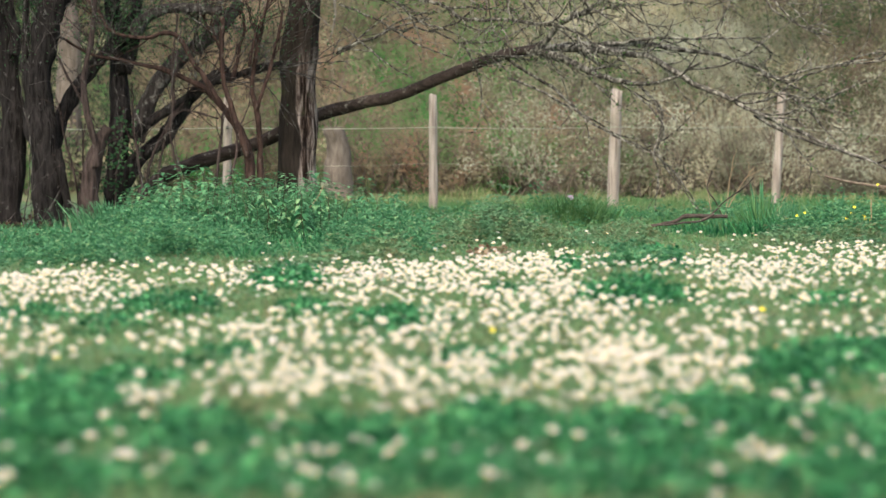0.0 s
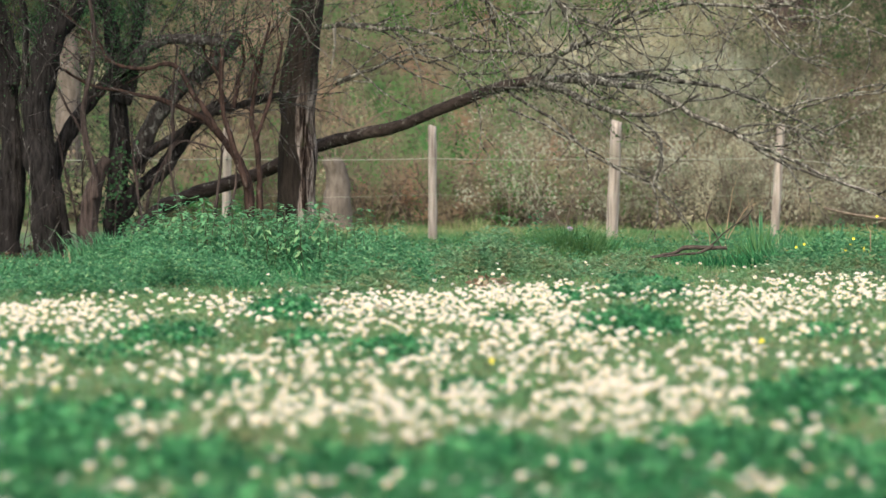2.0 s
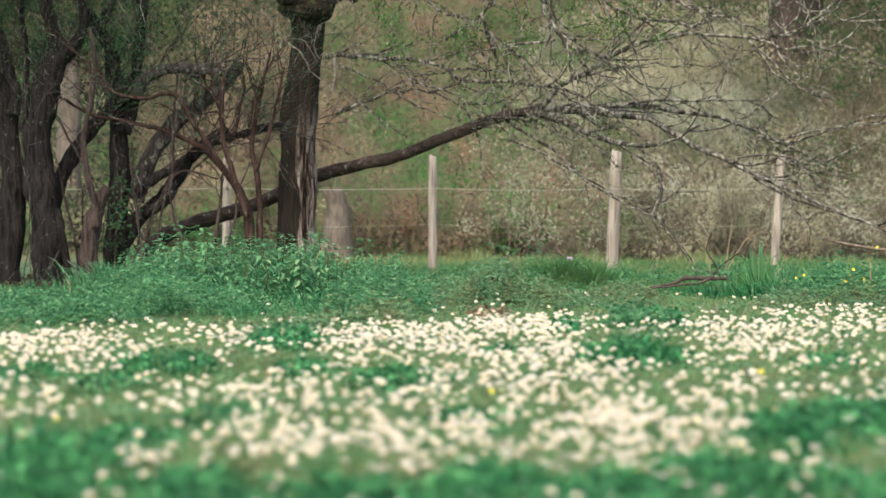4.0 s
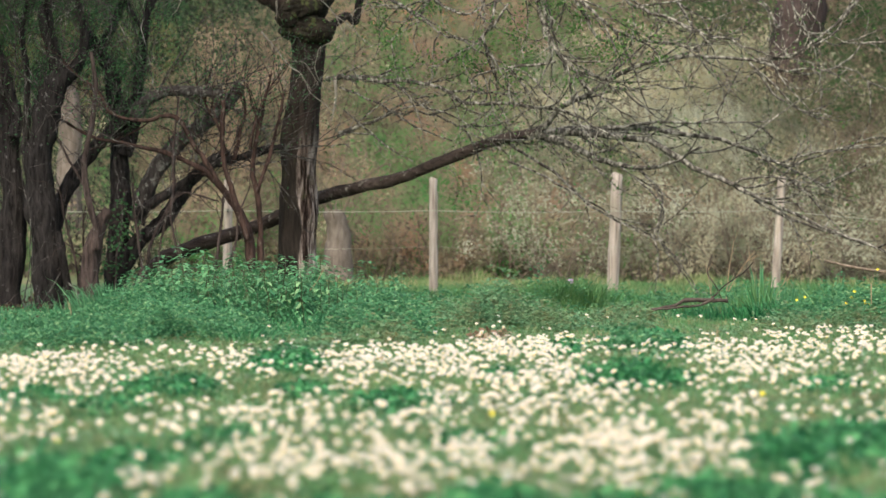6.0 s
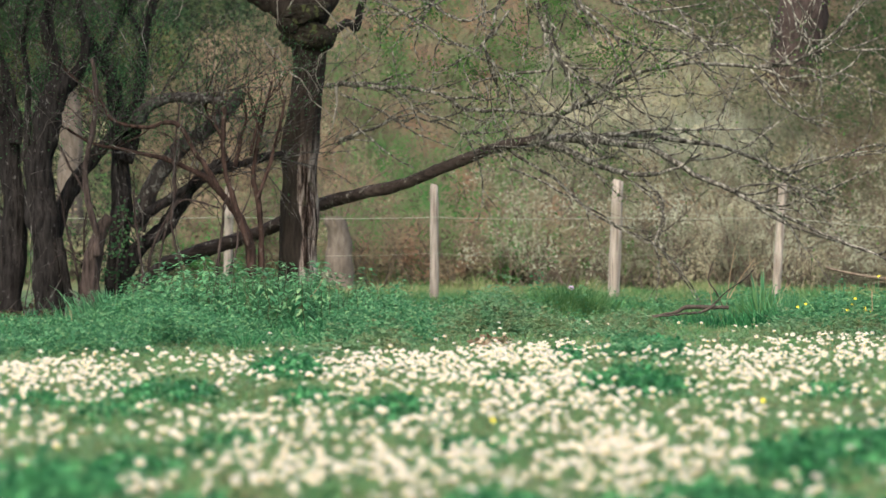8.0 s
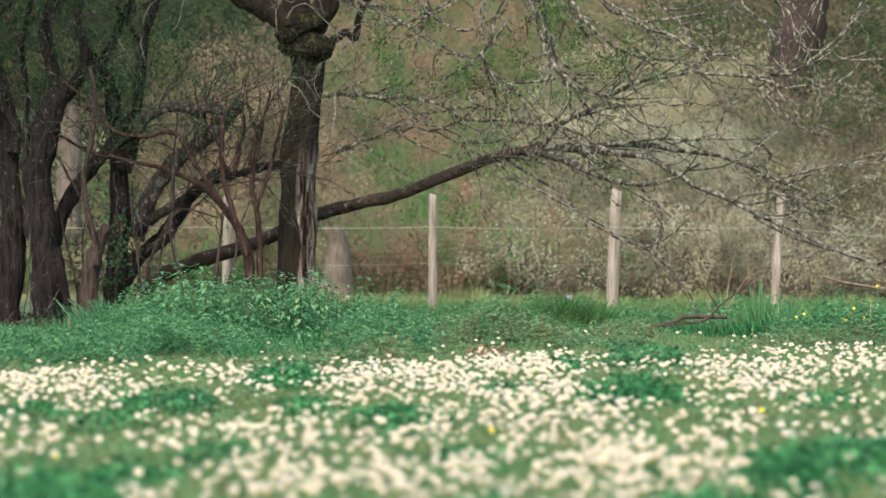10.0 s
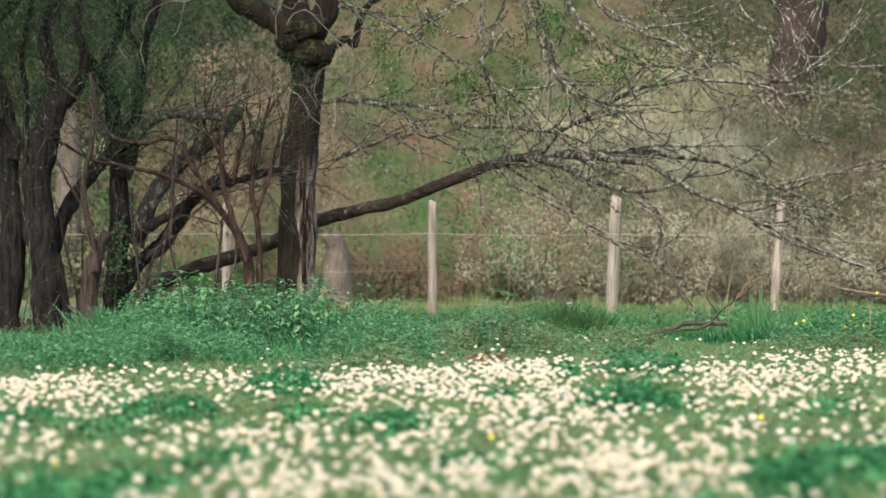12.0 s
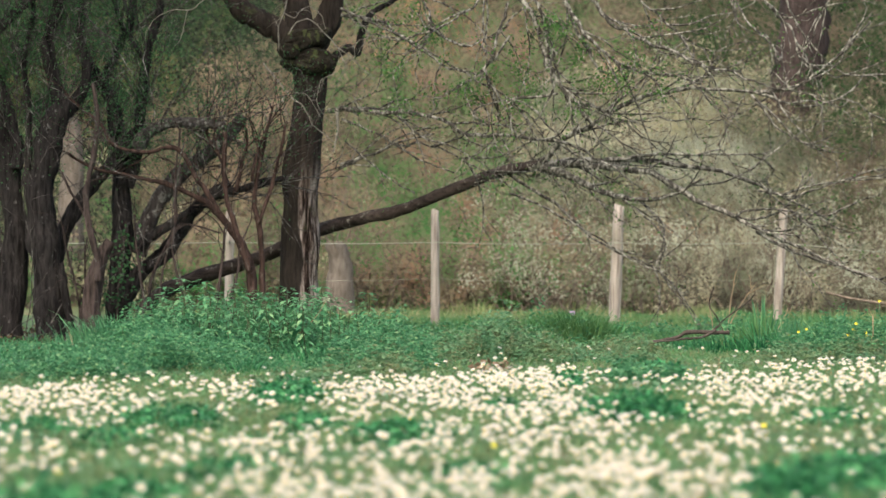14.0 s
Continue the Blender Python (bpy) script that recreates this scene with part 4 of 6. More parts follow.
def crown(owner, cx, cy, cz, rx, ry, rz, boughs, count):
    """High boughs and leaf sprays that close over the stems."""
    tips = []
    o = Vector(owner.location)
    for _ in range(boughs):
        a = CR.uniform(0, 6.283)
        foot = Vector((cx + CR.gauss(0, 0.4), cy + CR.gauss(0, 0.4), cz - rz)) - o
        mm = Mesh()
        end = Vector((cx + rx * math.cos(a), cy + ry * math.sin(a), cz + CR.uniform(-0.5, 0.6) * rz)) - o
        ln = limb(mm, [foot, foot.lerp(end, 0.5) + Vector((0, 0, 0.4)), end], 0.035, 0.008, 7, 6, 0.1, 0.08)
        b = mm.part("branch", BARK_DARK, owner)
        sprout(None, tips, CR, ln, 7, 1.0, 0.008, 1, (0, 0, 0.1), 0.1, parent=b, material=BARK_DARK)
    tagged(leaves_on(tips, CR, count, 0.075, 0.22).part("leaves", SPRING, owner), kind="stuff")


crown(tree, -1.2, 37.0, 5.2, 2.6, 2.4, 1.2, 9, 3600)
for ob, cx in zip(WOOD[:4], (-5.2, -4.2, -3.4, -2.6)):
    crown(ob, cx, 36.6, 5.0, 1.8, 2.6, 1.3, 6, 2600)

# ---- fence ----
fence = thing("fence", (0.865, 42.6, 0.006), "weathered wooden post and electric tape fence", "fence")
fb = Vector(fence.location)
POSTS = (((-4.104, 42.6, -0.051), 0.0, 1.12, 0.045), ((-2.196, 42.6, -0.051), 0.02, 1.17, 0.046), ((-0.106, 42.6, -0.022), 0.0, 1.19, 0.045), ((1.704, 42.6, -0.011), 0.045, 1.24, 0.060), ((3.343, 42.6, 0.018), 0.075, 1.20, 0.044), ((5.091, 42.6, 0.018), 0.0, 1.2, 0.045))
TIES = []
for at, tilt, tall, r in POSTS:
    foot = Vector((at[0], at[1], rise(at[0], at[1]) - 0.05)) - fb
    top = foot + Vector((tilt, 0, tall + 0.05))
    m = Mesh()
    ln = [foot.lerp(top, i / 14) for i in range(15)]
    tube(m, [*ln, top + Vector((0.004, 0, 0.012))], [r * (1.03 - 0.08 * i / 14) for i in range(15)] + [r * 0.7], 14, 0.10, at[0])
    p = m.part("post", POST, fence)
    TIES.append((foot, top))
    for h in (0.87,) if abs(at[0] + 2.2) < 0.2 else ():
        k = Mesh()
        c = foot.lerp(top, (h + 0.05) / (tall + 0.05)) + Vector((0, -r - 0.012, 0))
        tube(k, [c + Vector((0, 0.015, -0.012)), c + Vector((0, 0, -0.006)), c + Vector((0, 0, 0.006)), c + Vector((0, 0.015, 0.012))], [0.008, 0.013, 0.013, 0.008], 8)
        k.part("insulator", INSULATOR, p)
for h, dip, thick in ((0.87, 0.015, 0.0042), (0.51, 0.03, 0.0014)):
    m = Mesh()
    ln = []
    for (f0, t0), (f1, t1) in zip(TIES, TIES[1:]):
        drop = 0.14 if f1 is TIES[-1][0] else 0.0
        a, b = f0 + Vector((0, -0.075, h + 0.05)), f1 + Vector((0, -0.075, h + 0.05 - drop))
        ln += [a.lerp(b, i / 8) - Vector((0, 0, dip * 4 * (i / 8) * (1 - i / 8))) for i in range(8)]
    tube(m, ln, [thick] * len(ln), 5)
    m.part("wire", WIRE, fence, "pale electric fence tape")

# ---- scrub on the bank ----
BR = random.Random(5)


def far_trunk(points, r0, r1, label, material=BARK_FAR):
    at = points[0]
    ob = thing("tree", (at[0], at[1], rise(at[0], at[1])), label, "tree")
    mm, tips = Mesh(), []
    ln = limb(mm, local(points, ob.location), r0, r1, 14, 6, 0.15, 0.05)
    tr = mm.part("trunk", material, ob)
    sprout(None, tips, BR, ln, 12, 1.2, 0.012, 1, (0, 0, 0.4), 0.4, parent=tr, material=BARK_FAR)


far_trunk([(-4.605, 52, -0.308), (-4.605, 52, 1.504), (-4.647, 52, 2.201), (-4.696, 52, 2.480)], 0.17, 0.11, "pale brown trunk standing on the bank", BARK_MID)
far_trunk([(4.74, 58.5, 1.60), (4.82, 58.5, 2.7), (4.93, 58.5, 3.6), (5.02, 58.5, 4.4), (5.15, 58.5, 5.4)], 0.39, 0.33, "dark trunk standing on the scrubby bank", BARK_BROWN)
far_trunk([(-1.24, 50.4, -0.1), (-1.25, 50.4, 0.3), (-1.27, 50.4, 0.6), (-1.31, 50.4, 0.86)], 0.20, 0.11, "brown broken trunk behind the fence", BARK_MID)


def thicket(name, label, x0, x1, y0, y1, shrubs, sprays, size, material, twig_material, tall, each=6, spread=0.085):
    """Many small bushes grown into one another: bare twigs, and leaves in small sprays along them."""
    lm, tm = Mesh(), Mesh()
    for _ in range(shrubs):
        x, y = BR.uniform(x0, x1), BR.uniform(y0, y1)
        c = Vector((x, y, rise(x, y)))
        h = tall * BR.uniform(0.45, 1.25)
        tips = []
        for _ in range(4):
            twig(tm, tips, BR, c + Vector((BR.gauss(0, 0.15), BR.gauss(0, 0.15), 0)), (BR.gauss(0, 0.5), BR.gauss(0, 0.4), 1), h, 0.010, 1, 0.15, 0.3)
        for _ in range(int(sprays * 0.8)):
            p, d = tips[BR.randrange(len(tips))]
            q = p + Vector((BR.gauss(0, 0.07), BR.gauss(0, 0.07), BR.gauss(0, 0.07)))
            for _ in range(each):
                facing_leaf(lm, q + Vector((BR.gauss(0, spread), BR.gauss(0, spread), BR.gauss(0, spread))), 1.1 * size * BR.uniform(0.7, 1.4), BR)
    ob = tagged(lm.part(name, material), label, "scrub", kind="stuff")
    tagged(tm.part("twigs", twig_material, ob), kind="stuff")
    return ob


# foot of the bank, behind the fence
thicket("thicket", "mixed green and brown bushes behind the fence", -2.0, 3.0, 51, 59, 230, 46, 0.038, BANK, BARK_FAR, 0.8, 8)
thicket("thicket", "vivid green bushes standing behind the fence", -1.5, 1.6, 51.5, 57, 20, 50, 0.034, VIVID, BARK_FAR, 0.7, 8)
thicket("thicket", "dull green bushes standing behind the fence", -1.2, 1.7, 51, 56, 46, 46, 0.036, SCRUB_GREEN, BARK_FAR, 0.75, 8)
thicket("thicket", "low dry undergrowth at the foot of the bank", 1.0, 9.5, 50.5, 53.5, 130, 24, 0.036, SCRUB_DARK, BARK_MID, 0.36)
thicket("thicket", "brown twiggy bushes growing close behind the fence", 1.0, 9.5, 50.5, 57, 150, 46, 0.034, SCRUB_DARK, BARK_MID, 0.95, 10)
thicket("thicket", "pale grey-green willow scrub along the fence", 0.7, 9.5, 50.2, 55, 165, 26, 0.029, SCRUB_PALE, BARK_FAR, 0.95, 13, 0.06)
thicket("thicket", "olive bushes growing behind the fence", 1.2, 9.5, 54, 60, 110, 46, 0.040, SCRUB_OLIVE, BARK_FAR, 1.0, 9)
# the bank above
thicket("thicket", "mixed green and brown scrub on the bank", -2.4, 3.2, 58, 72, 330, 46, 0.046, BANK, BARK_FAR, 1.2, 7)
thicket("thicket", "olive scrub on the bank", 2.0, 5.6, 57, 63, 120, 46, 0.042, SCRUB_OLIVE, BARK_FAR, 1.1, 7)
# From here up, darker leaf colours paint the bank's fall into shade.
thicket("thicket", "shade-toned green and brown scrub higher on the bank", 1.6, 9, 62, 74, 300, 46, 0.046, BANK_SHADE, BARK_FAR, 1.3, 7)
thicket("thicket", "rust-brown bracken on the bank", -1.4, 1.2, 62, 71, 40, 46, 0.046, RUSSET, BARK_FAR, 0.9)
thicket("thicket", "dry brown undergrowth high on the bank", -2.6, 3.0, 70, 80, 110, 44, 0.055, SCRUB_BROWN, BARK_FAR, 1.4)
thicket("thicket", "shade-toned olive scrub high on the bank", -2.4, 9, 70, 80, 150, 46, 0.056, SCRUB_SHADE, BARK_FAR, 1.4)
# Dark green leaves, also carrying the shade of the upper bank in their colour.
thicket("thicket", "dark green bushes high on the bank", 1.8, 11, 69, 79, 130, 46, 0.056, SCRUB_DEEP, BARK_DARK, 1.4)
thicket("thicket", "pale dry willow scrub higher on the bank", 2.4, 5.3, 56.5, 63, 40, 26, 0.040, SCRUB_PALE, BARK_FAR, 1.1, 6, 0.05)
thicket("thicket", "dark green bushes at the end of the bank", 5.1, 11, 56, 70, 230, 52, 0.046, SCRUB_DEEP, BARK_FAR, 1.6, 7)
# Darkened bank leaves again, for the dimmer right end.
thicket("thicket", "shade-toned olive bushes at the end of the bank", 4.3, 7.4, 53, 58, 90, 46, 0.042, BANK_SHADE, BARK_FAR, 1.3)
# behind the dark stems
thicket("thicket", "dry undergrowth behind the dark stems", -3.4, -1.4, 51, 59, 75, 40, 0.044, SCRUB_BROWN, BARK_FAR, 1.2)
# Same undergrowth further left, its leaf colour darkened as shade.
thicket("thicket", "shade-toned undergrowth behind the dark stems", -7, -3.4, 51, 59, 70, 40, 0.044, SCRUB_SHADE, BARK_DARK, 1.2)
thicket("thicket", "olive undergrowth behind the stems", -6, -1.2, 51, 60, 130, 40, 0.045, SCRUB_OLIVE, BARK_FAR, 0.7)
thicket("thicket", "green bushes low behind the stems", -5.5, -1.6, 50.5, 58, 40, 40, 0.045, SCRUB_GREEN, BARK_FAR, 0.7)
thicket("thicket", "dry brown bushes rising behind the stems", -4.0, -1.8, 55, 60, 50, 46, 0.044, SCRUB_BROWN, BARK_FAR, 1.5, 8)
# Shade of the wood put into the leaf colour here too.
thicket("thicket", "shade-toned olive bushes rising behind the stems", -9, -2.0, 60, 75, 230, 46, 0.044, SCRUB_SHADE, BARK_DARK, 1.5, 8)
# Darkened bushes paint the shade between and above the stems.
thicket("thicket", "bushes darkened for shade, standing behind the dark stems", -8, -3.9, 57, 62, 80, 56, 0.042, WOOD_SHADE, BARK_DARK, 1.9, 8)
thicket("thicket", "bushes darkened for shade, rising behind the stems", -11, -2.6, 59, 76, 230, 46, 0.044, WOOD_SHADE, BARK_DARK, 1.7, 8)


# ---- grass ----
RNG = np.random.default_rng(3)


def heights(x, y):
    return np.array([rise(a, b) for a, b in zip(x, y)])


def blades(x, y, tall, wide, lean):
    """Vertices and faces of many curved blades at once."""
    n = len(x)
    z = heights(x, y) - 0.01
    a = RNG.uniform(0, 2 * np.pi, n)
    bx, by = np.cos(a), np.sin(a)
    w = RNG.uniform(0, 2 * np.pi, n)
    wx, wy = np.cos(w), np.sin(w)
    out = lean * tall
    v = np.empty((n, 5, 3))
    for i, (s, up, o, k) in enumerate(((-1, 0, 0, 1), (1, 0, 0, 1), (1, 0.6, 0.35, 0.75), (-1, 0.6, 0.35, 0.75), (0, 1, 1, 0))):
        v[:, i, 0] = x + s * k * wide / 2 * wx + o * out * bx
        v[:, i, 1] = y + s * k * wide / 2 * wy + o * out * by
        v[:, i, 2] = z + tall * up * (1 - 0.35 * np.minimum(1, lean) * up)
    return v


def quick(name, v, faces, materials, slots, smooth=True):
    """One mesh out of n copies of a small pattern: v is n x k x 3, faces index one pattern."""
    n, k = v.shape[:2]
    me = bpy.data.meshes.new(name)
    me.vertices.add(n * k)
    me.vertices.foreach_set("co", v.reshape(-1).astype(np.float32))
    sizes = [len(f) for f in faces]
    loops = np.concatenate([np.array(f) for f in faces])
    every = (loops[None, :] + (np.arange(n) * k)[:, None]).reshape(-1)
    me.loops.add(len(every))
    me.loops.foreach_set("vertex_index", every.astype(np.int32))
    me.polygons.add(n * len(faces))
    starts = np.concatenate([[0], np.cumsum(sizes)[:-1]])
    me.polygons.foreach_set("loop_start", ((np.arange(n) * len(loops))[:, None] + starts[None, :]).reshape(-1).astype(np.int32))
    me.update(calc_edges=True)
    ob = linked(name, me, materials, None, "", smooth)
    me.polygons.foreach_set("material_index", np.tile(np.array(slots, dtype=np.int32), n))
    return ob


BLADE = ((0, 1, 2, 3), (3, 2, 4))


def fan(n, near, far, power=1.0):
    """Random places on the pasture in a widening strip, thinning out with distance."""
    y = near + (far - near) * RNG.random(n) ** power
    return (RNG.random(n) * 2 - 1) * (0.118 * y + 0.25), y


# lush tussocks: x, y, half width, half depth, height
TUSSOCKS = []


def lush_patch(x, y, rx, ry, tall):
    TUSSOCKS.append((x, y, rx, ry, tall))


lush_patch(-1.08, 11.31, 0.25, 1.23, 0.15)
lush_patch(-0.64, 10.73, 0.19, 0.77, 0.10)
lush_patch(-0.24, 10.54, 0.21, 0.74, 0.10)
lush_patch(0.13, 10.74, 0.23, 0.86, 0.11)
lush_patch(0.46, 10.48, 0.21, 0.91, 0.11)
lush_patch(1.42, 14.0, 0.26, 1.3, 0.11)
lush_patch(1.07, 13.08, 0.16, 1.00, 0.12)
lush_patch(0.76, 11.35, 0.20, 0.86, 0.10)
lush_patch(1.03, 10.57, 0.15, 0.93, 0.10)
lush_patch(0.88, 19.3, 0.28, 0.9, 0.14)
lush_patch(1.26, 25.0, 0.18, 1.1, 0.15)
lush_patch(-1.35, 17.3, 0.16, 0.7, 0.07)
lush_patch(-0.81, 21.84, 0.20, 1.12, 0.13)
lush_patch(-0.20, 17.4, 0.22, 0.8, 0.07)
lush_patch(0.68, 23.6, 0.13, 0.77, 0.09)
lush_patch(-1.24, 18.9, 0.26, 0.8, 0.10)
lush_patch(-1.82, 18.19, 0.19, 1.00, 0.05)
lush_patch(-0.62, 18.6, 0.12, 0.6, 0.07)
lush_patch(0.30, 20.3, 0.12, 0.6, 0.06)
lush_patch(0.10, 14.4, 0.15, 0.6, 0.05)
lush_patch(-0.75, 14.6, 0.15, 0.6, 0.05)
lush_patch(-1.0, 13.4, 0.16, 0.6, 0.06)
lush_patch(1.75, 19.0, 0.14, 0.6, 0.06)


TUSSOCKS += [(0.45 * k - 0.9, 9.35, 0.30, 0.45, 0.10) for k in range(5)]


def tussock(x, y):
    """How deep in a tussock each place lies, and that tussock's height."""
    best, tall = np.zeros(len(x)), np.zeros(len(x))
    for cx, cy, rx, ry, h in TUSSOCKS:
        k = 1 - np.sqrt(((x - cx) / rx) ** 2 + ((y - cy) / ry) ** 2)
        on = k > best
        best[on], tall[on] = k[on], h
    return best, tall


x, y = fan(230000, 8.5, 36)
n = len(x)
patchy = np.array([noise.noise((a * 0.9, b * 0.5, 11.0)) for a, b in zip(x, y)])
fine = np.array([noise.noise((a * 5.5, b * 3.0, 17.0)) for a, b in zip(x, y)])
tall = np.clip(0.045 + 0.03 * patchy + 0.055 * fine, 0.008, 0.2) * RNG.uniform(0.5, 1.5, n) + 0.010
keep = (fine > -0.30 - 0.25 * RNG.random(n)) & ((x > -2.5) | (y < 30.5))
x, y, tall = x[keep], y[keep], tall[keep]
n = len(x)
v = blades(x, y, tall, 0.0045 * RNG.uniform(0.7, 1.4, n), RNG.uniform(0.2, 1.1, n))
tagged(quick("grass", v, BLADE, [GRASS], (0, 0)), "short spring pasture grass", "grass", kind="stuff")

x, y = fan(420000, 8.5, 34)
deep, high = tussock(x, y)
keep = RNG.random(len(x)) < np.clip(deep * 3, 0, 1)
x, y, deep, high = x[keep], y[keep], deep[keep], high[keep]
tall = high * (0.45 + 0.55 * np.clip(deep * 2, 0, 1)) * RNG.uniform(0.55, 1.15, len(x)) * np.array([0.85 + 0.9 * noise.noise((a * 6.0, b * 3.5, 71.0)) for a, b in zip(x, y)])
v = blades(x, y, tall, 0.006 * RNG.uniform(0.7, 1.5, len(x)), RNG.uniform(0.2, 1.0, len(x)))
tagged(quick("grass_tussocks", v, BLADE, [LUSH], (0, 0)), "lush dark green grass tussocks", "grass", kind="stuff")

x = RNG.uniform(-6.5, 6.5, 120000)
y = 33 + 18.5 * RNG.random(120000)
keep = (x > -1.9) | ((y > 40) & (x > -3.0)) | (RNG.random(120000) < 0.03)
x, y = x[keep], y[keep]
lump = np.array([noise.noise((a * 1.3, b * 0.7, 91.0)) + 0.6 * noise.noise((a * 4.0, b * 1.6, 95.0)) for a, b in zip(x, y)])
tall = RNG.uniform(0.06, 0.17, len(x)) * np.clip(0.8 + 1.3 * lump, 0.2, 2.4) * np.where(y > 43, 0.5, 1.0)
v = blades(x, y, tall, 0.009 * RNG.uniform(0.7, 1.4, len(x)), RNG.uniform(0.2, 0.9, len(x)))
tagged(quick("fence_grass", v, BLADE, [VERGE], (0, 0)), "longer fresh green grass along the fence", "grass", kind="stuff")

n = 16000
x, y = RNG.uniform(-3.2, 7, n), 46 + 6.5 * RNG.random(n) ** 0.7
lump = np.array([noise.noise((a * 1.5, b * 0.9, 191.0)) for a, b in zip(x, y)])
keep = lump > RNG.uniform(-0.5, 0.2, n)
x, y, lump = x[keep], y[keep], lump[keep]
v = blades(x, y, RNG.uniform(0.04, 0.17, len(x)) * np.clip(0.6 + 1.6 * lump, 0.2, 1.8), 0.013 * RNG.uniform(0.7, 1.5, len(x)), RNG.uniform(0.1, 0.7, len(x)))
tagged(quick("dry_grass", v, BLADE, [HAY], (0, 0)), "uneven yellowish grass at the foot of the bank", "grass", kind="stuff")

n = 26000
x, y = RNG.uniform(-11, 11, n), RNG.uniform(54, 80, n)
keep = RNG.random(n) < np.clip(0.34 + 0.10 * x, 0.10, 1) * np.where((x > 4.4) | (y > 66), 0.15, 1.0) * (x > -2)
x, y = x[keep], y[keep]
v = blades(x, y, RNG.uniform(0.25, 0.95, len(x)) * np.clip((y - 44) / 7, 0.3, 1), 0.016 * RNG.uniform(0.7, 1.6, len(x)), RNG.uniform(0.05, 0.5, len(x)))
tagged(quick("dry_grass", v, BLADE, [SCRUB_PALE], (0, 0)), "tall pale dry grass standing on the bank", "grass", kind="stuff")

n = 50000
x, y = RNG.uniform(-3.2, 3.2, n), RNG.uniform(-3, 8.6, n)
v = blades(x, y, RNG.uniform(0.02, 0.09, n), 0.0055 * RNG.uniform(0.7, 1.4, n), RNG.uniform(0.2, 1.1, n))
tagged(quick("grass", v, BLADE, [GRASS], (0, 0)), "short spring pasture grass", "grass", kind="stuff")

n = 25000
x, y = RNG.uniform(1.4, 5.0, n), RNG.uniform(55, 62.5, n)
v = blades(x, y, RNG.uniform(0.4, 1.15, n), 0.024 * RNG.uniform(0.7, 1.6, n), RNG.uniform(0.05, 0.5, n))
tagged(quick("dry_grass", v, BLADE, [SCRUB_PALE], (0, 0)), "dense pale dry reeds on the bank", "grass", kind="stuff")

# low broad-leaved plants among the grass
x, y = fan(90000, 8.5, 36)
n = len(x)
patchy = np.array([noise.noise((a * 1.3, b * 0.8, 31.0)) for a, b in zip(x, y)])
keep = (RNG.random(n) < np.clip(0.55 + 1.1 * patchy, 0.1, 1)) & ((x > -2.5) | (y < 30.5))
x, y, patchy = x[keep], y[keep], patchy[keep]
n = len(x)
z = heights(x, y) + RNG.uniform(0.005, 0.05, n) + 0.05 * np.clip(patchy, 0, 1)
a, w, up = RNG.uniform(0, 2 * np.pi, n), RNG.uniform(0.010, 0.024, n), RNG.uniform(-0.2, 0.7, n)
dx, dy = np.cos(a), np.sin(a)
v = np.empty((n, 4, 3))
for i, (f, s, u) in enumerate(((0, 0, 0), (0.5, 0.45, 0.15), (1, 0, 0), (0.5, -0.45, 0.15))):
    v[:, i, 0] = x + w * (f * dx - s * dy) * 1.3
    v[:, i, 1] = y + w * (f * dy + s * dx) * 1.3
    v[:, i, 2] = z + w * (f * up + u)
tagged(quick("low_weeds", v, ((0, 1, 2), (0, 2, 3)), [WEED], (0, 0)), "low green leaves among the grass", "weeds", kind="stuff")


# ---- daisies ----
def daisy_pattern():
    """One flower: twelve petals, a domed eye, a stem."""
    pts, faces, slots = [], [], []
    for k in range(12):
        a, b = 2 * math.pi * k / 12, math.pi / 12
        o = len(pts)
        for r, s, h in ((0.30, -0.7, 0.0), (0.30, 0.7, 0.0), (0.85, 1.05, 0.22), (1.0, 0.0, 0.26), (0.85, -1.05, 0.22)):
            pts.append((r * math.cos(a + s * b), r * math.sin(a + s * b), h + 0.04 * (k % 3)))
        faces.append((o, o + 1, o + 2, o + 3, o + 4))
        slots.append(0)
    o = len(pts)
    pts += [(0.30 * math.cos(2 * math.pi * k / 7), 0.30 * math.sin(2 * math.pi * k / 7), 0.08) for k in range(7)] + [(0, 0, 0.20)]
    for k in range(7):
        faces.append((o + k, o + (k + 1) % 7, o + 7))
        slots.append(1)
    return np.array(pts), faces, slots


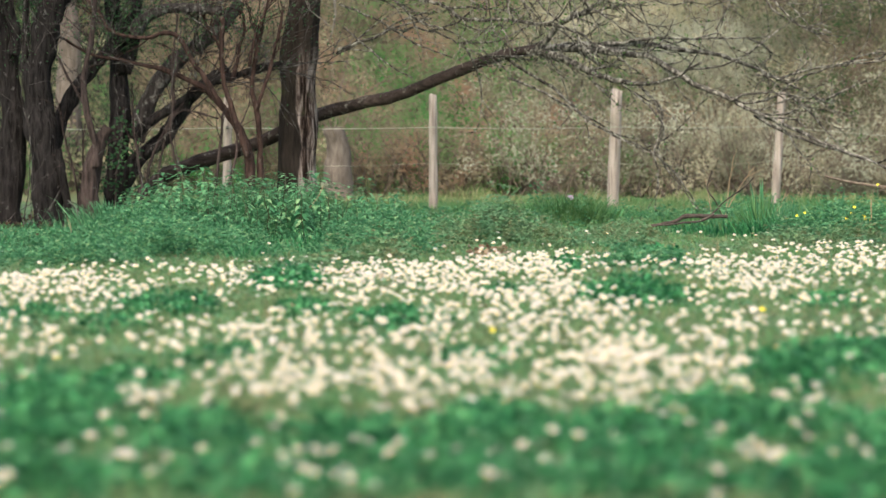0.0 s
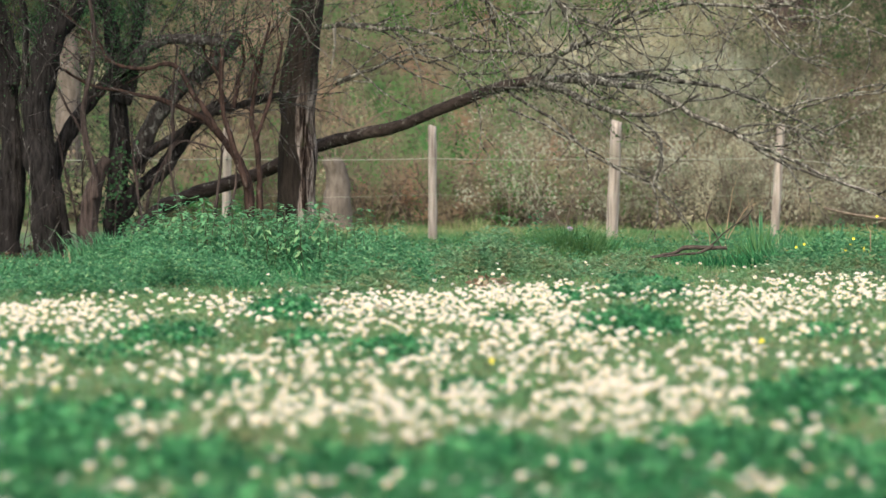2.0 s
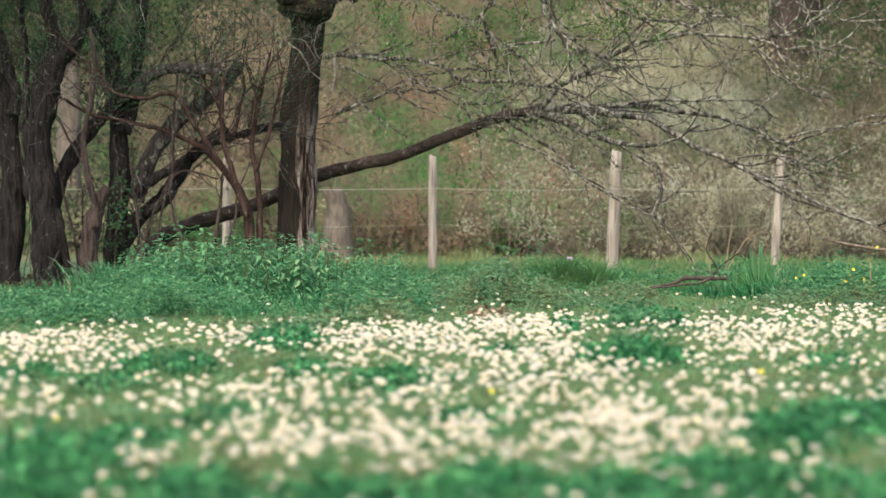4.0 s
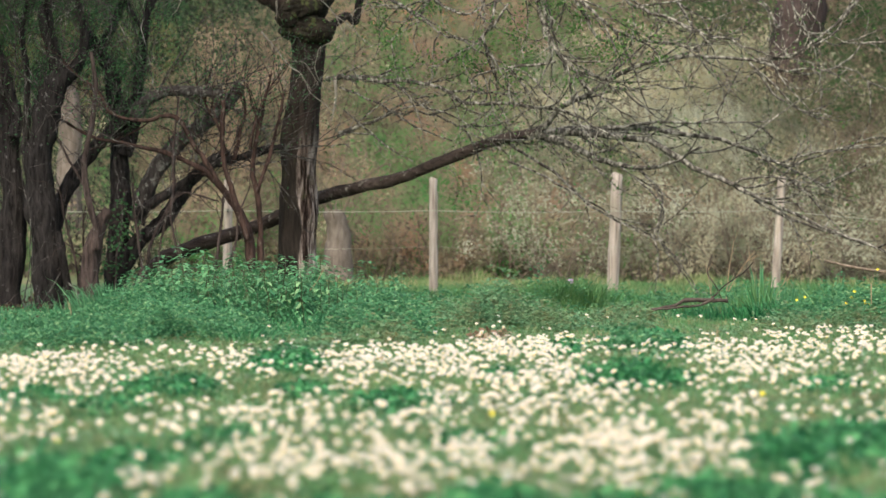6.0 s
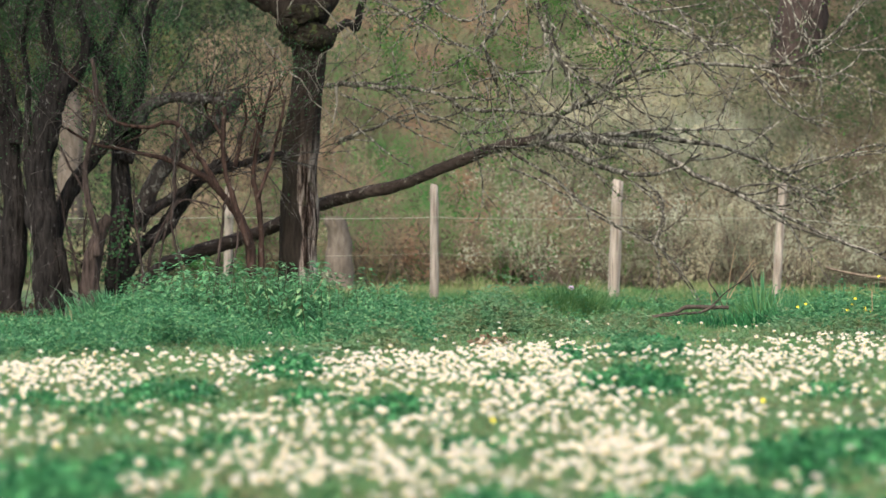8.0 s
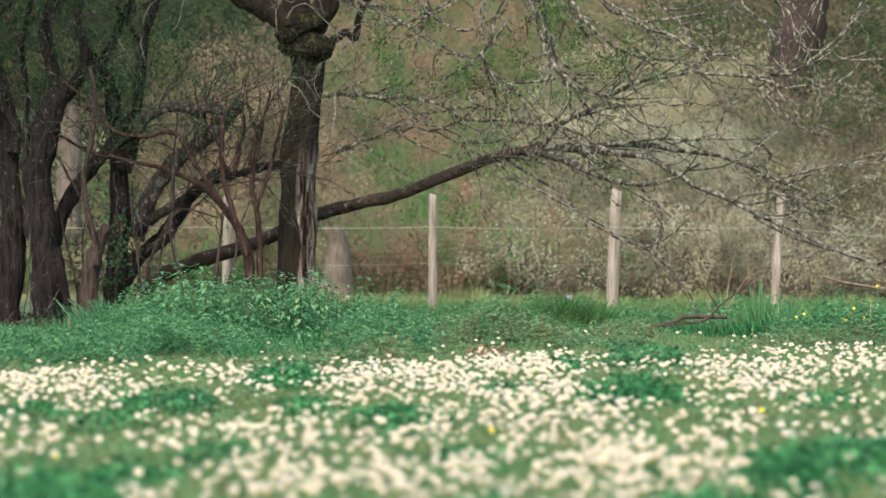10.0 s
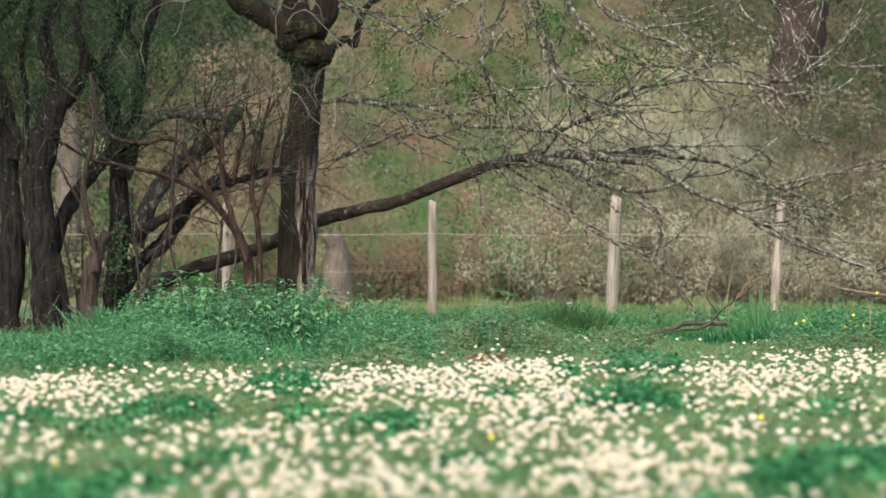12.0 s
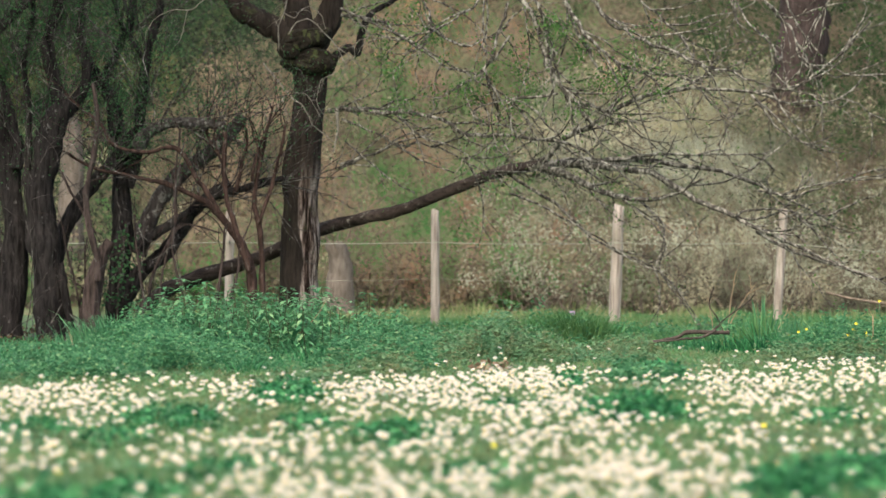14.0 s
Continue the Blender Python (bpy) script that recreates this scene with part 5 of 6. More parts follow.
def flowers(x, y, name, label):
    pts, faces, slots = daisy_pattern()
    n = len(x)
    z = heights(x, y) + RNG.uniform(0.045, 0.10, n)
    r = RNG.uniform(0.0115, 0.0175, n)
    tilt, spin = np.radians(RNG.normal(29, 11, n)), RNG.uniform(0, 6.283, n)
    c, s = np.cos(spin)[:, None], np.sin(spin)[:, None]
    tx = r[:, None] * (c * pts[:, 0] - s * pts[:, 1])
    py = r[:, None] * (s * pts[:, 0] + c * pts[:, 1])
    pz = r[:, None] * pts[:, 2] * RNG.uniform(0.6, 1.8, n)[:, None]
    side = RNG.normal(0, 0.18, n)[:, None]
    ct, st = np.cos(tilt)[:, None], np.sin(tilt)[:, None]
    qy, qz = ct * py - st * pz, st * py + ct * pz
    v = np.stack([x[:, None] + tx * np.cos(side) + qz * np.sin(side) * 0.5, y[:, None] + qy, z[:, None] + qz - tx * np.sin(side)], 2)
    head = tagged(quick(name, v, faces, [PETAL, EYE], slots), label, "daisies", kind="stuff")
    g = heights(x, y)
    st = np.empty((n, 4, 3))
    for i, (dx, zz) in enumerate(((-0.0012, g), (0.0012, g), (0.0012, z), (-0.0012, z))):
        st[:, i, 0], st[:, i, 1], st[:, i, 2] = x + dx, y, zz
    stems = quick("stems", st, ((0, 1, 2, 3),), [WEED], (0,))
    stems.parent = head
    return head


x, y = fan(26000, 8.8, 31.5, 0.92)
n = len(x)
drift = np.array([0.5 * noise.noise((a * 1.1, b * 0.3, 51.0)) + 0.9 * noise.noise((a * 4.6, b * 1.5, 57.0)) for a, b in zip(x, y)])
deep, high = tussock(x, y)
thick = 0.225 + 0.42 * drift


def drift_at(cx, cy, rx, ry, gain):
    """More or fewer flowers round a place: x, y, half width, half depth."""
    thick[:] += 0.37 * gain * np.exp(-((x - cx) / rx) ** 2 - ((y - cy) / ry) ** 2)


drift_at(-1.05, 13.2, 0.55, 1.3, -0.55)
drift_at(-1.25, 15.6, 0.40, 1.0, -0.30)
drift_at(-1.90, 20.99, 0.42, 2.10, 1.00)
drift_at(-0.25, 22.26, 0.45, 1.44, 1.50)
drift_at(0.35, 22.53, 0.27, 1.48, 1.20)
drift_at(0.08, 13.05, 0.10, 0.87, 0.90)
drift_at(-0.32, 12.40, 0.27, 0.67, 1.00)
drift_at(0.49, 13.70, 0.29, 1.37, 1.00)
drift_at(1.57, 21.82, 0.32, 2.99, 0.95)
drift_at(2.32, 23.69, 0.29, 1.43, 1.10)
drift_at(1.59, 17.09, 0.25, 1.17, 0.10)
drift_at(0.41, 18.22, 0.20, 1.82, 0.70)
drift_at(0.53, 11.43, 0.09, 0.47, 1.10)
drift_at(-0.10, 17.36, 0.12, 1.43, 0.50)
drift_at(-0.74, 15.55, 0.15, 0.53, 0.70)
drift_at(-1.35, 14.76, 0.26, 0.43, 0.70)
drift_at(-0.88, 11.79, 0.11, 0.45, 0.80)
drift_at(-0.97, 23.69, 0.38, 1.02, 0.70)
drift_at(0.74, 13.20, 0.21, 0.57, 0.70)
drift_at(1.06, 13.05, 0.10, 0.49, 0.40)
drift_at(-1.15, 17.75, 0.31, 1.38, -0.60)
drift_at(-0.75, 20.37, 0.19, 1.66, -0.70)
drift_at(0.88, 19.50, 0.29, 2.38, -0.90)
drift_at(1.28, 25.32, 0.17, 2.58, -0.80)
drift_at(1.26, 13.70, 0.22, 1.58, -0.90)
drift_at(-1.14, 13.05, 0.23, 0.81, -0.45)
drift_at(-0.18, 16.19, 0.20, 0.76, -0.60)
drift_at(-1.41, 16.58, 0.20, 0.80, -0.50)
drift_at(-0.68, 17.92, 0.14, 0.93, -0.40)
drift_at(0.45, 15.64, 0.13, 0.53, -0.30)
drift_at(1.02, 15.64, 0.19, 0.71, -0.35)
drift_at(-0.83, 13.70, 0.11, 0.68, -0.30)
drift_at(-1.35, 15.60, 0.35, 1.10, -0.35)
drift_at(2.12, 20.60, 0.32, 1.30, -1.10)
drift_at(1.66, 17.00, 0.25, 1.30, -0.45)
thick = np.clip(thick, 0.025, 1) * np.clip(1 - 2.4 * deep, 0.16, 1) * np.clip((y - 9) / 3.2, 0.75, 1)
edge = np.clip((np.minimum(25.2 + 1.05 * x, 27.4) + 0.6 * np.sin(x * 3.1) - y) / 0.9, np.where(x > -0.6, 0.07, 0.03), 1)
keep = RNG.random(n) < thick * edge
x, y = x[keep], y[keep]
NEAR = np.sort(y)[300]
far = y >= NEAR
flowers(x[far], y[far], "daisies", "white daisies with yellow eyes scattered through the grass")


def daisy(tall):
    """A single flower with petals, eye and stem."""
    ob = thing("daisy", (0, 0, 0), "white daisy with a yellow eye in the grass", "daisy", "daisies in the foreground")
    pts, faces, slots = daisy_pattern()
    turn = Matrix.Rotation(radians(22), 3, "X")
    for name, slot, material in (("petals", 0, PETAL), ("eye", 1, EYE)):
        mm = Mesh()
        mm.v = [tuple(turn @ (Vector(p) * 0.0145) + Vector((0, 0, tall))) for p in pts]
        mm.f = [f for f, k in zip(faces, slots) if k == slot]
        used = sorted({i for f in mm.f for i in f})
        mm.v, mm.f = [mm.v[i] for i in used], [tuple(used.index(i) for i in f) for f in mm.f]
        mm.part(name, material, ob)
    mm = Mesh()
    tube(mm, [Vector((0, 0, -0.01)), Vector((0.003, 0, tall * 0.5)), Vector((0, 0.001, tall))], [0.0014, 0.0012, 0.0011], 4)
    mm.part("stem", STEM, ob)
    return ob


DR = random.Random(8)
HEADS = [daisy(h) for h in (0.05, 0.06, 0.075, 0.09)]
for i, (xx, yy) in enumerate(zip(x[~far].tolist(), y[~far].tolist())):
    mm = pose(xx, yy, rise(xx, yy), DR.gauss(0, 10), DR.gauss(0, 14), DR.gauss(0, 40)) @ Matrix.Scale(DR.uniform(0.85, 1.2), 4)
    made = HEADS[i] if i < 4 else copy_thing(HEADS[i % 4], mm)
    made.matrix_basis = mm

# ---- nettles under the trees ----
NR = random.Random(21)


def nettle(tall):
    ob = thing("nettle", (0, 0, 0), "leafy green nettle plant beneath the trees", "nettle", "nettles under the trees")
    st, lv = Mesh(), Mesh()
    top = Vector((NR.gauss(0, 0.03), NR.gauss(0, 0.03), tall))
    ln = [Vector((0, 0, -0.02)).lerp(top, i / 6) + Vector((NR.gauss(0, 0.006), NR.gauss(0, 0.006), 0)) for i in range(7)]
    tube(st, ln, [0.005 - 0.0004 * i for i in range(7)], 4)
    nodes = 15
    for k in range(nodes):
        f = 0.22 + 0.78 * k / (nodes - 1)
        p = Vector((0, 0, 0)).lerp(top, f)
        size = 0.074 * (1.0 - 0.45 * f) * NR.uniform(0.8, 1.2)
        a0 = k * math.pi / 2 + NR.gauss(0, 0.3)
        for a in ((a0, a0 + math.pi) if k < nodes - 1 else (a0, a0 + 1.57, a0 + 3.14, a0 + 4.71)):
            d = Vector((math.cos(a), math.sin(a), NR.uniform(-0.6, 0.25) + 0.5 * f * f))
            s = Vector((-math.sin(a), math.cos(a), 0))
            q = p + d * 0.015
            w = size * 0.30
            drop = Vector((0, 0, -size * NR.uniform(0.35, 0.7)))
            lv.add([q, q + d * size * 0.35 + s * w, q + d * size * 0.35 - s * w, q + d * size * 0.35 - Vector((0, 0, w * 0.35)), q + d * size * 0.7 + s * w * 0.7 + drop * 0.4, q + d * size * 0.7 - s * w * 0.7 + drop * 0.4, q + d * size * 0.72 - Vector((0, 0, w * 0.3)) + drop * 0.4, q + d * size * 1.1 + drop],
                   [(0, 3, 1), (0, 2, 3), (1, 3, 6, 4), (3, 2, 5, 6), (4, 6, 7), (6, 5, 7)])
    st.part("stem", STEM, ob)
    tagged(lv.part("leaves", NETTLE, ob), kind="stuff")
    return ob


KINDS = [nettle(h) for h in (0.27, 0.31, 0.35, 0.38)]
spots = []
for _ in range(270):
    xx, yy = NR.uniform(-2.34, -0.28), NR.uniform(29.8, 34.5)
    spots.append((xx, yy))
for _ in range(46):
    spots.append((NR.uniform(-2.2, -0.35), NR.uniform(30.2, 32.6)))
for i, (xx, yy) in enumerate(spots):
    f = (xx - -2.34) / (-0.52 - -2.34)
    big = (0.62 if i < 270 else 0.84) + 0.42 * math.sin(math.pi * min(1, 0.2 + f * 0.75)) + NR.gauss(0.02, 0.21) - 0.10 * max(0, 31.2 - yy)
    mm = pose(xx, yy, rise(xx, yy), NR.gauss(0, 5), NR.gauss(0, 5), NR.uniform(0, 360)) @ Matrix.Scale(max(0.45, big), 4)
    if i < len(KINDS):
        KINDS[i].matrix_basis = mm
    else:
        k = KINDS[i % 4]
        made = copy_thing(k, mm)
        made.matrix_basis = mm


def low_cover(name, label, x0, x1, y0, y1, plants, tall, size, material):
    """A low bank of lobed leaves on short stalks."""
    lm = Mesh()
    for _ in range(plants):
        xx, yy = NR.uniform(x0, x1), NR.uniform(y0, y1)
        c = Vector((xx, yy, rise(xx, yy)))
        h = tall * min(2.1, max(0.15, 0.75 + 1.5 * noise.noise((xx * 1.5, yy * 0.6, 2.0)) + 1.1 * noise.noise((xx * 3.6, yy * 1.6, 8.0)) + 0.5 * noise.noise((xx * 8, yy * 3.5, 5.0)))) * NR.uniform(0.5, 1.15)
        for _ in range(9):
            d = Vector((NR.gauss(0, 1), NR.gauss(0, 1), NR.uniform(-0.2, 0.5))).normalized()
            q = c + Vector((NR.gauss(0, 0.05), NR.gauss(0, 0.05), h * NR.uniform(0.3, 1.0)))
            for turn in (-0.7, 0, 0.7):
                dd = Matrix.Rotation(turn, 3, "Z") @ d
                leaf(lm, q, dd, size * NR.uniform(0.7, 1.2), size * 0.42, NR)
    return tagged(lm.part(name, material), label, "weeds", kind="stuff")


low_cover("weed_bank", "low bank of lobed green weeds below the trees", -2.38, -1.77, 24.6, 33, 1292, 0.19, 0.030, NETTLE)
low_cover("weed_bank", "low green weeds at the edge of the pasture", -3.07, -2.31, 24.6, 30, 1120, 0.12, 0.030, NETTLE)
low_cover("weed_bank", "low green weeds at the foot of the dark stems", -4.1, -2.3, 29.5, 33, 910, 0.06, 0.032, NETTLE)
low_cover("weed_bank", "low pale weeds among the daisies", -0.80, -0.24, 25, 28.5, 260, 0.10, 0.038, WEED)
low_cover("weed_bank", "low green weeds at the foot of the nettles", -2.10, -0.11, 26.6, 31.5, 1980, 0.18, 0.031, NETTLE)
low_cover("weed_bank", "low grey-green weeds in front of the fence", -0.40, 1.49, 28.8, 32.5, 1140, 0.13, 0.031, WEED)
low_cover("weed_bank", "frilly grey-green weed clump before the fence", 0.16, 0.72, 29.4, 30.6, 240, 0.19, 0.032, WEED)
low_cover("weed_bank", "low grey-green weeds beside the yellow flowers", 2.30, 3.42, 28.5, 30.6, 420, 0.13, 0.036, WEED)
low_cover("weed_bank", "dark leafy weeds beside the yellow flowers", 2.54, 3.54, 30.2, 32, 420, 0.17, 0.036, NETTLE)
low_cover("weed_bank", "green shrubby weeds by the fallen branch", 0.72, 1.22, 33.8, 34.8, 90, 0.20, 0.036, NETTLE)
low_cover("weed_bank", "low green weeds along the fence", -1.07, 3.66, 33, 38, 1819, 0.12, 0.038, NETTLE)
low_cover("weed_clump", "dark leafy clump among the daisies", 0.97, 1.32, 23.4, 25.4, 120, 0.13, 0.045, NETTLE)
low_cover("weed_clump", "dark leafy clump among the daisies", -1.09, -0.67, 22.5, 25.0, 150, 0.10, 0.04, WEED)


def leafy_mounds():
    """Broad young leaves standing up through the lush tussocks."""
    lm = Mesh()
    for cx, cy, rx, ry, h in TUSSOCKS:
        for _ in range(int(260 * rx * ry) + 60):
            a, k = NR.uniform(0, 6.283), math.sqrt(NR.random())
            xx, yy = cx + rx * k * math.cos(a), cy + ry * k * math.sin(a)
            q = Vector((xx, yy, rise(xx, yy) + h * (1.1 - 0.7 * k) * NR.uniform(0.5, 1.15)))
            for _ in range(5):
                leaf(lm, q + Vector((NR.gauss(0, 0.02), NR.gauss(0, 0.02), NR.gauss(0, 0.01))), (NR.gauss(0, 1), NR.gauss(0, 1), NR.uniform(-0.3, 0.7)), 0.04 * NR.uniform(0.7, 1.3), 0.02, NR)
    return tagged(lm.part("weed_mounds", LUSH), "leafy green weeds in the tussocks", "weeds", kind="stuff")


leafy_mounds()


def litter(x0, x1, y0, y1, count):
    """Dry brown leaves lying in the grass."""
    lm = Mesh()
    for _ in range(count):
        xx, yy = NR.uniform(x0, x1), NR.uniform(y0, y1)
        leaf(lm, (xx, yy, rise(xx, yy) + NR.uniform(0.02, 0.06)), (NR.gauss(0, 1), NR.gauss(0, 1), NR.gauss(0, 0.4)), 0.05 * NR.uniform(0.6, 1.2), 0.028, NR)
    return lm


def tuft(at, count, tall, label, wide=0.011, spread=0.12, material=LUSH):
    n = count
    ob = thing("grass_tuft", at, label, "grass tuft")
    lm = Mesh()
    for _ in range(n):
        a, rr = NR.uniform(0, 6.283), abs(NR.gauss(0, spread))
        p = Vector((math.cos(a) * rr, math.sin(a) * rr, -0.01))
        h = tall * NR.uniform(0.5, 1.1)
        o = Vector((math.cos(a), math.sin(a), 0)) * h * NR.uniform(0.15, 0.95)
        s = Vector((NR.gauss(0, 1), NR.gauss(0, 1), 0)).normalized() * wide / 2
        q = [p, p + o * 0.25 + Vector((0, 0, h * 0.5)), p + o * 0.6 + Vector((0, 0, h * 0.85)), p + o + Vector((0, 0, h * NR.uniform(0.55, 1.05)))]
        lm.add([q[0] - s, q[0] + s, q[1] - s, q[1] + s, q[2] - s * 0.6, q[2] + s * 0.6, q[3]], [(0, 1, 3, 2), (2, 3, 5, 4), (4, 5, 6)])
    tagged(lm.part("foliage", material, ob), kind="stuff")
    return ob


def sedge(at, count, tall, label, wide=0.007, foot=0.05, fan=55, material=LUSH):
    """A tussock of stiff blades that fan out from one foot, the outer ones bending over."""
    ob = thing("grass_tuft", at, label, "grass tuft")
    lm = Mesh()
    for _ in range(count):
        a, lie = NR.uniform(0, 6.283), radians(fan) * NR.random() ** 0.7
        out = Vector((math.cos(a), math.sin(a), 0))
        h = tall * NR.uniform(0.55, 1.1)
        up = Vector((0, 0, math.cos(lie))) + out * math.sin(lie)
        p = out * foot * NR.random() - Vector((0, 0, 0.01))
        sag = Vector((0, 0, -h * 0.45 * (lie / radians(fan)) ** 2 * NR.uniform(0.2, 1.0)))
        s = Vector((NR.gauss(0, 1), NR.gauss(0, 0.4), 0)).normalized() * wide / 2
        q = [p, p + up * h * 0.4 + sag * 0.12, p + up * h * 0.75 + sag * 0.5, p + up * h + sag]
        lm.add([q[0] - s, q[0] + s, q[1] - s, q[1] + s, q[2] - s * 0.7, q[2] + s * 0.7, q[3]], [(0, 1, 3, 2), (2, 3, 5, 4), (4, 5, 6)])
    tagged(lm.part("foliage", material, ob), kind="stuff")
    return ob


for tx, ty, count, tall, fan, material in ((2.45, 32.6, 150, 0.42, 50, VERGE), (2.45, 32.5, 70, 0.36, 60, LUSH), (2.60, 32.2, 110, 0.34, 55, NETTLE), (2.33, 32.8, 90, 0.32, 58, VERGE), (2.76, 31.8, 90, 0.36, 60, VERGE), (2.92, 31.6, 90, 0.40, 62, NETTLE), (3.08, 31.7, 90, 0.40, 62, VERGE), (3.26, 31.8, 90, 0.42, 62, VERGE), (2.20, 32.6, 70, 0.17, 70, HAY), (2.48, 32.3, 50, 0.15, 72, HAY)):
    sedge((tx, ty, rise(tx, ty)), count, tall, "tussock of stiff green grass fanning out by the fence", 0.009, 0.06, fan, material)
sedge((2.470, 32.9, rise(2.470, 32.9)), 11, 0.60, "tall upright tuft of green iris leaves", 0.016, 0.05, 9, NETTLE)
for tx, ty in ((1.52, 39.5), (1.80, 41.0), (2.05, 39.8), (2.35, 40.8), (2.62, 39.6), (1.25, 40.6)):
    sedge((tx, ty, rise(tx, ty)), 220, 0.15, "low tuft of yellowing grass at the foot of the fence", 0.008, 0.26, 60, HAY)
for tx, ty, tall in ((0.74, 34.2, 0.24), (0.88, 34.0, 0.31), (1.02, 34.2, 0.34), (1.14, 34.0, 0.28), (1.24, 34.3, 0.20), (0.62, 34.4, 0.18)):
    tuft((tx, ty, rise(tx, ty)), 420, tall, "soft mound of fresh green grass before the fence", 0.007, 0.10, VERGE)
for tx in (0.70, 0.98, 1.31, -0.46, -0.74):
    tuft((tx, 34.8, rise(tx, 34.8)), 200, 0.20, "tuft of fresh green grass before the fence", 0.008, 0.22)
for at, count, tall in (((-2.621, 33.5, rise(-2.621, 33.5)), 260, 0.30), ((-2.477, 33.2, rise(-2.477, 33.2)), 240, 0.28), ((-2.780, 33.8, rise(-2.780, 33.8)), 220, 0.25)):
    tuft(at, count, tall, "tall tuft of arching dark green grass under the trees", 0.007, 0.16, NETTLE)
for k in range(12):
    tx, ty = -3.95 + 0.13 * k + NR.gauss(0, 0.03), NR.uniform(32.0, 34.0)
    tuft((tx, ty, rise(tx, ty)), 150, NR.uniform(0.07, 0.17), "tuft of arching green grass at the foot of the dark stems", 0.006, 0.13, (NETTLE, LUSH)[k % 2])
for tx, ty, tall in ((2.23, 32.5, 0.16), (2.03, 32.2, 0.13), (2.61, 32.4, 0.20), (2.79, 32.0, 0.19), (3.00, 32.4, 0.24), (3.20, 32.2, 0.25), (3.34, 32.0, 0.28), (1.84, 32.6, 0.12), (2.40, 32.2, 0.18)):
    tuft((tx, ty, rise(tx, ty)), 240, tall, "thick tuft of arching green grass before the fence", 0.007, 0.20, LUSH)
for k in range(16):
    tx, ty = NR.uniform(-3.9, -0.6), NR.uniform(26.2, 30.5)
    tuft((tx, ty, rise(tx, ty)), 60, NR.uniform(0.13, 0.24), "small tuft of green grass among the weeds", 0.006, 0.12, (LUSH, VERGE, NETTLE)[k % 3])
tagged(litter(-6.0, -2.3, 30.5, 41, 2600).part("dry_leaves", LITTER), "dry brown leaves on the ground under the trees", "leaf litter", kind="stuff")


# ---- yellow and lilac flowers ----
def blossom(name, at, tall, r, petals, material, label):
    ob = thing(name, at, label, "flower")
    st, pt = Mesh(), Mesh()
    top = Vector((NR.gauss(0, 0.01), 0, tall))
    tube(st, [Vector((0, 0, -0.01)), Vector((0.004, 0, tall * 0.5)), top], [0.003, 0.0025, 0.002], 4)
    for k in range(petals):
        a = 6.283 * k / petals
        face = Matrix.Rotation(radians(50 + NR.gauss(0, 10)), 3, "X")
        d, s = face @ Vector((math.cos(a), math.sin(a), 0.3)), face @ Vector((-math.sin(a), math.cos(a), 0))
        pt.add([top, top + d * r * 0.6 + s * r * 0.42, top + d * r, top + d * r * 0.6 - s * r * 0.42], [(0, 1, 2, 3)])
    st.part("stem", WEED, ob)
    pt.part("petals", material, ob)
    return ob


for at, tall in (((3.189, 31, rise(3.189, 31)), 0.36), ((2.557, 31.5, rise(2.557, 31.5)), 0.14), ((2.649, 31.6, rise(2.649, 31.6)), 0.16), ((2.717, 31.6, rise(2.717, 31.6)), 0.18), ((2.96, 30.6, rise(2.96, 30.6)), 0.19), ((2.93, 30.6, rise(2.93, 30.6)), 0.16), ((2.985, 30.6, rise(2.985, 30.6)), 0.23), ((3.05, 30.6, rise(3.05, 30.6)), 0.15), ((3.085, 30.5, rise(3.085, 30.5)), 0.145), ((3.03, 30.5, rise(3.03, 30.5)), 0.17)):
    blossom("yellow_flower", at, tall * 1.15, 0.014, 6, YELLOW, "small yellow flower on a thin stem")
for at, tall in (((1.322, 17.5, rise(1.322, 17.5)), 0.07), ((0.501, 11, rise(0.501, 11)), 0.09), ((-1.154, 11.2, rise(-1.154, 11.2)), 0.08), ((-1.289, 14, rise(-1.289, 14)), 0.06), ((0.196, 16, rise(0.196, 16)), 0.06)):
    blossom("yellow_flower", at, tall, 0.013, 8, YELLOW, "small yellow flower among the daisies")
blossom("lilac_flower", (1.009, 34.3, rise(1.009, 34.3)), 0.27, 0.030, 9, LILAC, "pale lilac flower head above green weeds")


tagged(litter(0.17, 0.43, 27.0, 28.2, 90).part("dry_leaves", RUST), "dry russet leaves lying in the grass", "leaf litter", kind="stuff")
tagged(litter(-0.71, -0.64, 18.3, 18.9, 14).part("dry_leaves", RUST), "dry russet leaves lying among the daisies", "leaf litter", kind="stuff")

# ---- fallen branch and loose stems ----
fallen = thing("fallen_branch", (1.831, 33.2, rise(1.831, 33.2)), "arched fallen brown branch lying in the grass", "branch")
m = Mesh()
limb(m, local([(1.274, 32.6, 0.070), (1.492, 32.6, 0.079), (1.689, 32.6, 0.101), (1.811, 32.6, 0.127), (1.886, 32.6, 0.158), (2.026, 32.6, 0.162), (2.200, 32.6, 0.149)], fallen.location), 0.007, 0.019, 10, 8, 0.35, 0.02)
limb(m, local([(1.531, 32.5, 0.077), (1.771, 32.5, 0.098), (1.967, 32.5, 0.120), (2.089, 32.5, 0.181)], fallen.location), 0.006, 0.011, 8, 8, 0.3, 0.02)
limb(m, local([(2.057, 32.9, 0.125), (2.124, 32.9, 0.178), (2.212, 32.9, 0.275), (2.322, 32.9, 0.359), (2.406, 32.9, 0.447)], fallen.location), 0.008, 0.004, 7, 7, 0.3, 0.02)
limb(m, local([(2.194, 33.1, 0.130), (2.128, 33.1, 0.263), (2.070, 33.1, 0.356), (2.105, 33.1, 0.498)], fallen.location), 0.007, 0.004, 7, 7, 0.3, 0.02)
